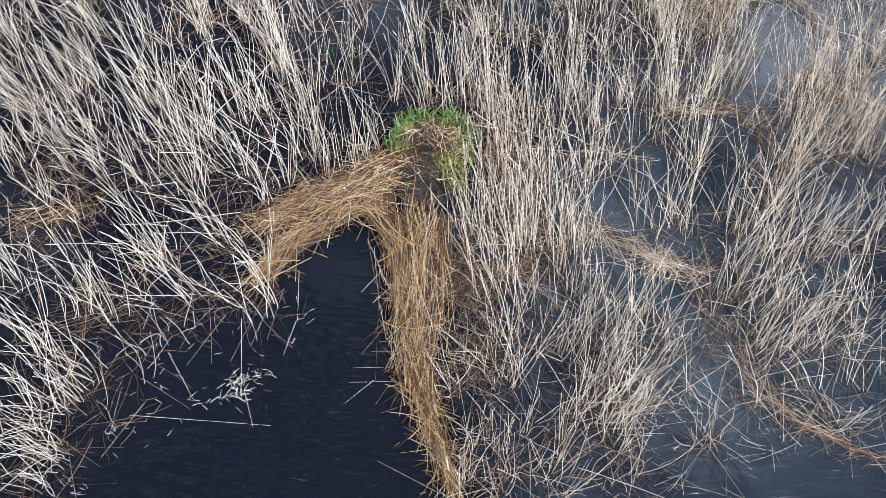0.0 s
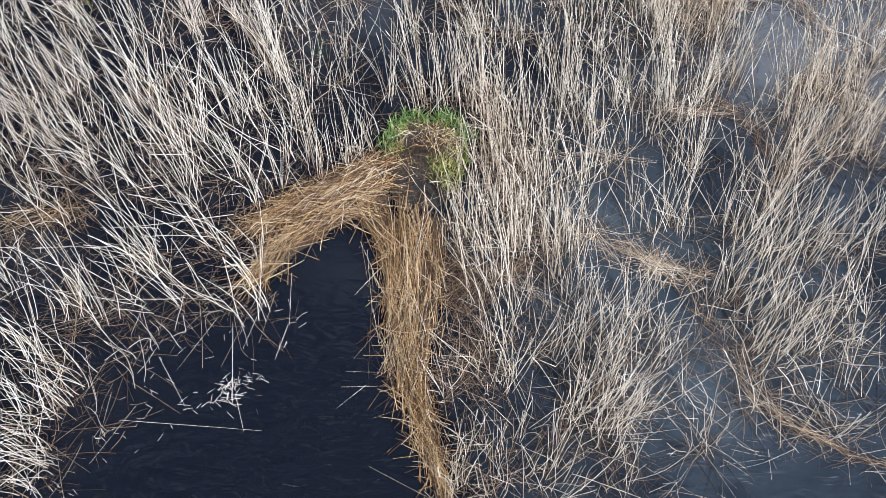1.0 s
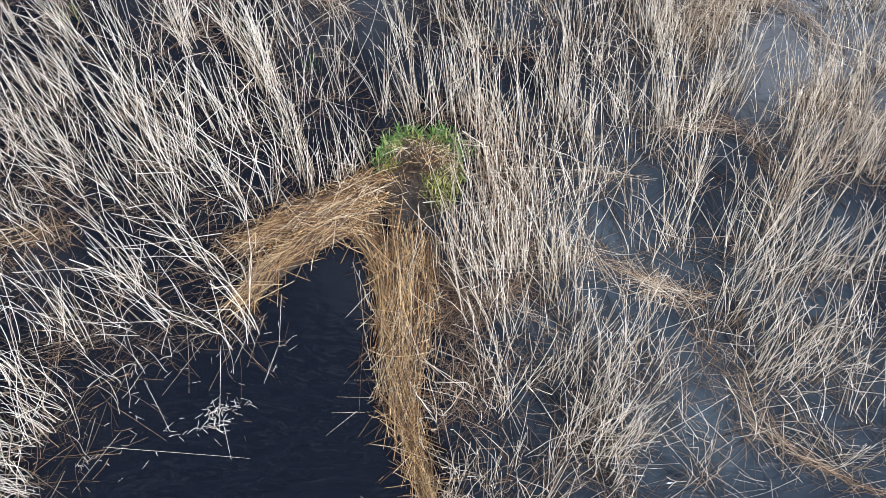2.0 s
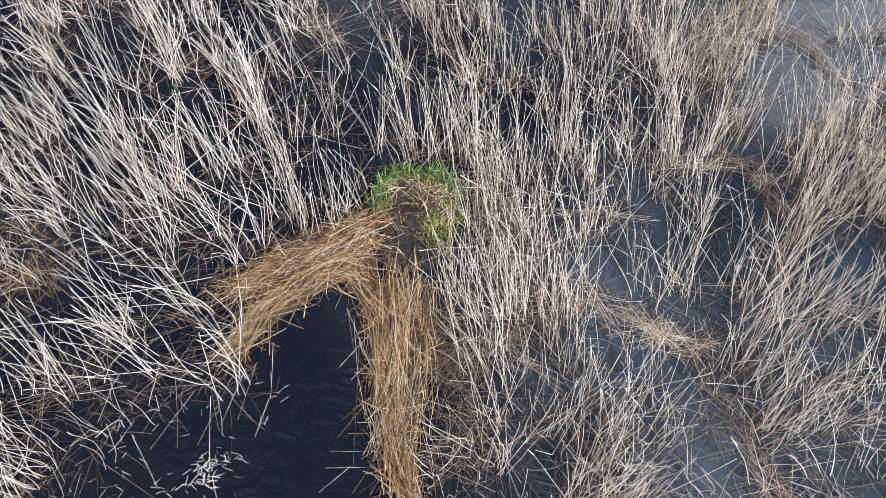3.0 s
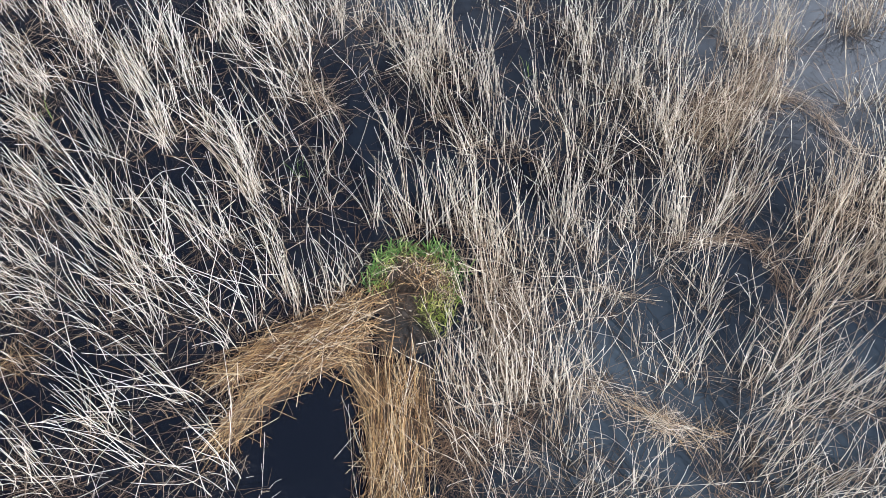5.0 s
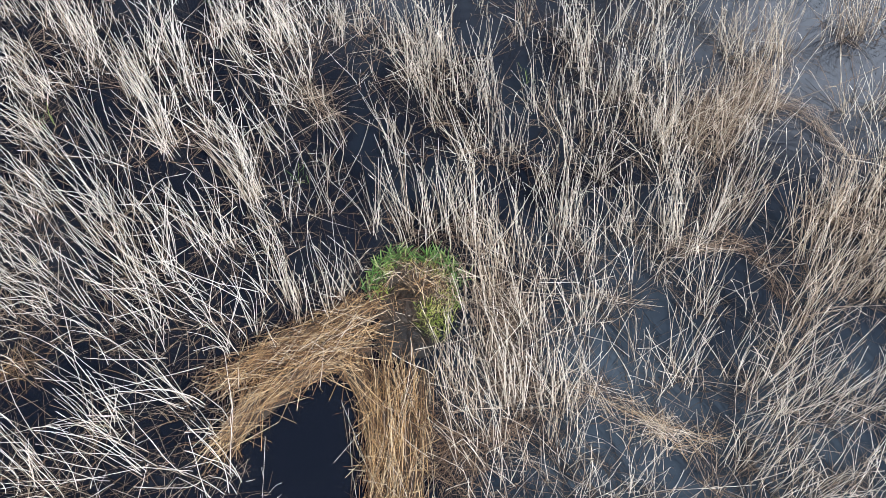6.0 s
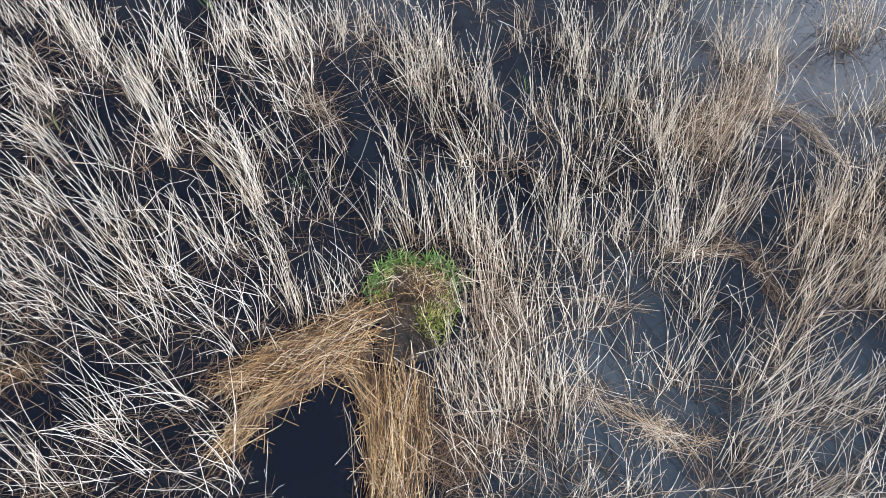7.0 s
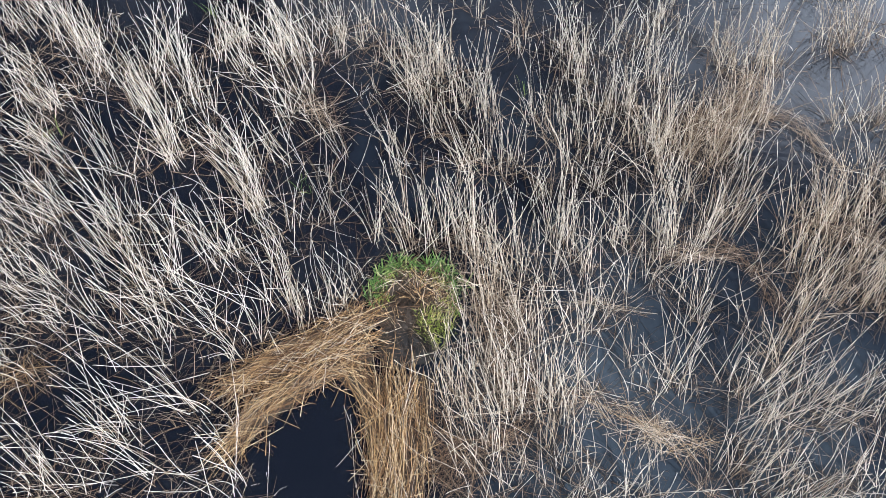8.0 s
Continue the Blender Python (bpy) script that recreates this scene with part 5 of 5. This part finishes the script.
reed_clump(-6.97, 4.90, 0.20, 0.15, 4, (0.07, 0.06, 1.00), 1.16, PALE, 3)
reed_clump(-6.43, 4.71, 0.20, 0.15, 5, (0.12, 0.08, 0.99), 1.43, PALE, 4)
reed_clump(-5.93, 4.27, 0.20, 0.15, 6, (0.09, 0.11, 0.99), 1.59, PALE, 2)
reed_clump(-6.77, 4.18, 0.20, 0.15, 6, (0.09, 0.12, 0.99), 1.49, PALE, 2)
reed_clump(-7.57, 2.92, 0.55, 0.59, 23, (0.09, 0.18, 0.98), 1.7, PALE, 10)
reed_clump(-7.18, 1.68, 0.52, 0.54, 23, (0.10, 0.14, 0.99), 1.6, PALE, 10)
reed_clump(-8.29, 14.28, 1.07, 0.65, 57, (0.16, -0.04, 0.99), 1.7, PALE, 10)
reed_clump(-5.67, 14.44, 1.08, 0.65, 57, (0.14, 0.02, 0.99), 1.6, PALE, 10)
reed_clump(-3.03, 14.60, 1.09, 0.65, 90, (0.09, 0.02, 1.00), 1.6, MIXED, 10)
reed_clump(-0.36, 14.76, 1.10, 0.65, 80, (0.00, 0.01, 1.00), 1.6, MIXED, 10)
reed_clump(2.56, 14.94, 1.10, 0.65, 80, (-0.06, 0.01, 1.00), 1.6, MIXED, 10)
reed_clump(5.25, 15.11, 1.11, 0.66, 82, (-0.11, 0.02, 0.99), 1.6, STRAW, 10)
reed_clump(8.09, 15.28, 0.99, 0.67, 64, (-0.16, 0.03, 0.99), 1.6, STRAW, 10)
reed_clump(-9.40, 11.98, 0.56, 0.88, 44, (0.16, -0.04, 0.99), 1.7, PALE, 10)
reed_clump(-8.61, 9.42, 0.52, 0.89, 51, (0.13, 0.00, 0.99), 1.7, PALE, 10)
reed_clump(-7.99, 7.41, 0.49, 0.67, 27, (0.10, 0.05, 0.99), 1.7, PALE, 10)
reed_clump(-7.33, 5.25, 0.46, 0.78, 14, (0.06, 0.12, 0.99), 1.7, PALE, 10)
reed_clump(9.27, 11.04, 0.55, 1.09, 73, (-0.24, 0.01, 0.97), 1.8, STRAW, 10)
reed_clump(8.64, 8.07, 0.51, 0.91, 50, (-0.23, 0.09, 0.97), 1.8, STRAW, 10)
reed_clump(8.09, 5.47, 0.47, 0.77, 40, (-0.16, 0.13, 0.98), 1.8, MIXED, 10)
reed_clump(-8.55, 9.81, 0.50, 0.59, 38, (0.12, 0.03, 0.99), 1.6, PALE, 8)
reed_clump(-8.25, 8.32, 0.48, 0.41, 28, (0.10, 0.01, 1.00), 1.6, PALE, 10)
reed_clump(-7.40, 4.40, 0.36, 0.30, 12, (0.11, 0.19, 0.98), 1.7, PALE, 5)


# ---- floating scraps in the open pool ----
def floating(name, label, x, y, length, angle, mat, thick=1.0, z=0.004, kind="scrap"):
    m = stem_matrix((x, y, z), (math.cos(angle), math.sin(angle), 0.0), length, scrap_rng.uniform(0, 6.28), thick)
    ob = new(name, stem_mesh(kind, scrap_rng.randrange(6), mat))
    ob.matrix_world = m
    tagged(ob, label, "reed scrap", "floating reed scraps")


scrap_rng = random.Random(51)
for cx, cy, sx, sy, count in ((-3.17, 2.78, 0.10, 0.09, 48), (-3.3, 2.66, 0.3, 0.14, 10), (-2.9, 3.0, 0.2, 0.10, 22), (-3.7, 2.48, 0.07, 0.05, 7), (-4.6, 2.3, 0.35, 0.22, 14),
                              (-2.3, 4.0, 0.08, 0.25, 9), (-4.3, 2.9, 0.25, 0.3, 9), (-5.4, 1.3, 0.16, 0.16, 12), (-3.2, 3.4, 0.5, 0.25, 9), (-5.0, 2.0, 0.1, 0.12, 8)):
    for _ in range(count):
        floating("reed_scrap", "short bleached reed scrap floating on dark water", cx + scrap_rng.gauss(0, sx), cy + scrap_rng.gauss(0, sy),
                 scrap_rng.uniform(0.05, 0.17), scrap_rng.gauss(0.0, 0.9), PALE, 0.55)
floating("floating_stem", "long single reed stem floating on the pool", -4.75, 2.28, 2.25, -0.03, MIXED, 0.55)
floating("floating_stem", "thin bleached reed stem lying in the pool", -3.23, 3.95, 1.37, -1.42, PALE, 0.55, 0.02, "scrap")
floating("floating_stem", "thin bleached reed stem lying in the pool", -3.00, 2.75, 0.61, -1.20, PALE, 0.55, 0.02, "scrap")
floating("floating_stem", "thin bleached reed stem lying in the pool", -4.33, 3.31, 0.95, -0.94, PALE, 0.55, 0.02, "scrap")
floating("floating_stem", "thin bleached reed stem lying in the pool", -2.38, 4.86, 0.92, -1.48, PALE, 0.55, 0.02, "scrap")
floating("floating_stem", "thin bleached reed stem lying in the pool", -2.32, 3.94, 0.60, -1.79, PALE, 0.55, 0.02, "scrap")
floating("floating_stem", "thin brown reed stem lying on the water", -4.66, 2.87, 0.98, -0.49, STRAW, 0.5, 0.02, "scrap")
floating("floating_stem", "thin brown reed stem lying on the water", -4.96, 2.70, 0.79, -1.61, STRAW, 0.5, 0.02, "scrap")
floating("floating_stem", "thin brown reed stem lying on the water", -5.83, 1.91, 0.92, -0.49, STRAW, 0.5, 0.02, "scrap")
floating("floating_stem", "thin brown reed stem lying on the water", -4.53, 2.51, 1.05, -2.09, STRAW, 0.5, 0.02, "scrap")
floating("floating_stem", "thin brown reed stem lying on the water", -2.75, 4.40, 0.93, -1.84, STRAW, 0.5, 0.02, "scrap")
floating("floating_stem", "thin brown reed stem lying on the water", -2.90, 4.40, 1.26, -1.89, STRAW, 0.5, 0.02, "scrap")
floating("floating_stem", "thin brown reed stem lying on the water", -2.60, 4.50, 0.91, -1.74, STRAW, 0.5, 0.02, "scrap")
floating("floating_stem", "thin brown reed stem lying on the water", -3.50, 4.00, 1.03, -2.08, STRAW, 0.5, 0.02, "scrap")
floating("floating_stem", "thin brown reed stem lying on the water", -1.13, 5.35, 1.15, -1.41, STRAW, 0.5, 0.02, "scrap")
floating("floating_stem", "thin brown reed stem lying on the water", -1.25, 5.50, 0.82, -1.33, STRAW, 0.5, 0.02, "scrap")
floating("floating_stem", "thin brown reed stem lying on the water", -1.00, 4.90, 1.90, -1.53, STRAW, 0.5, 0.02, "scrap")
floating("floating_stem", "thin brown reed stem lying on the water", -0.95, 4.30, 0.62, -1.33, STRAW, 0.5, 0.02, "scrap")
floating("floating_stem", "thin brown reed stem lying on the water", -0.76, 4.02, 0.76, -2.19, STRAW, 0.5, 0.02, "scrap")
floating("floating_stem", "thin brown reed stem lying on the water", -1.30, 3.20, 0.60, 0.03, STRAW, 0.5, 0.02, "scrap")
floating("floating_stem", "thin brown reed stem lying on the water", -1.35, 2.95, 0.70, 0.07, STRAW, 0.5, 0.02, "scrap")
floating("floating_stem", "thin brown reed stem lying on the water", -0.90, 2.60, 0.58, 1.03, STRAW, 0.5, 0.02, "scrap")
floating("floating_stem", "thin brown reed stem lying on the water", -0.80, 1.75, 1.10, -0.42, STRAW, 0.5, 0.02, "scrap")
floating("floating_stem", "thin brown reed stem lying on the water", -0.95, 3.00, 0.60, -2.41, STRAW, 0.5, 0.02, "scrap")
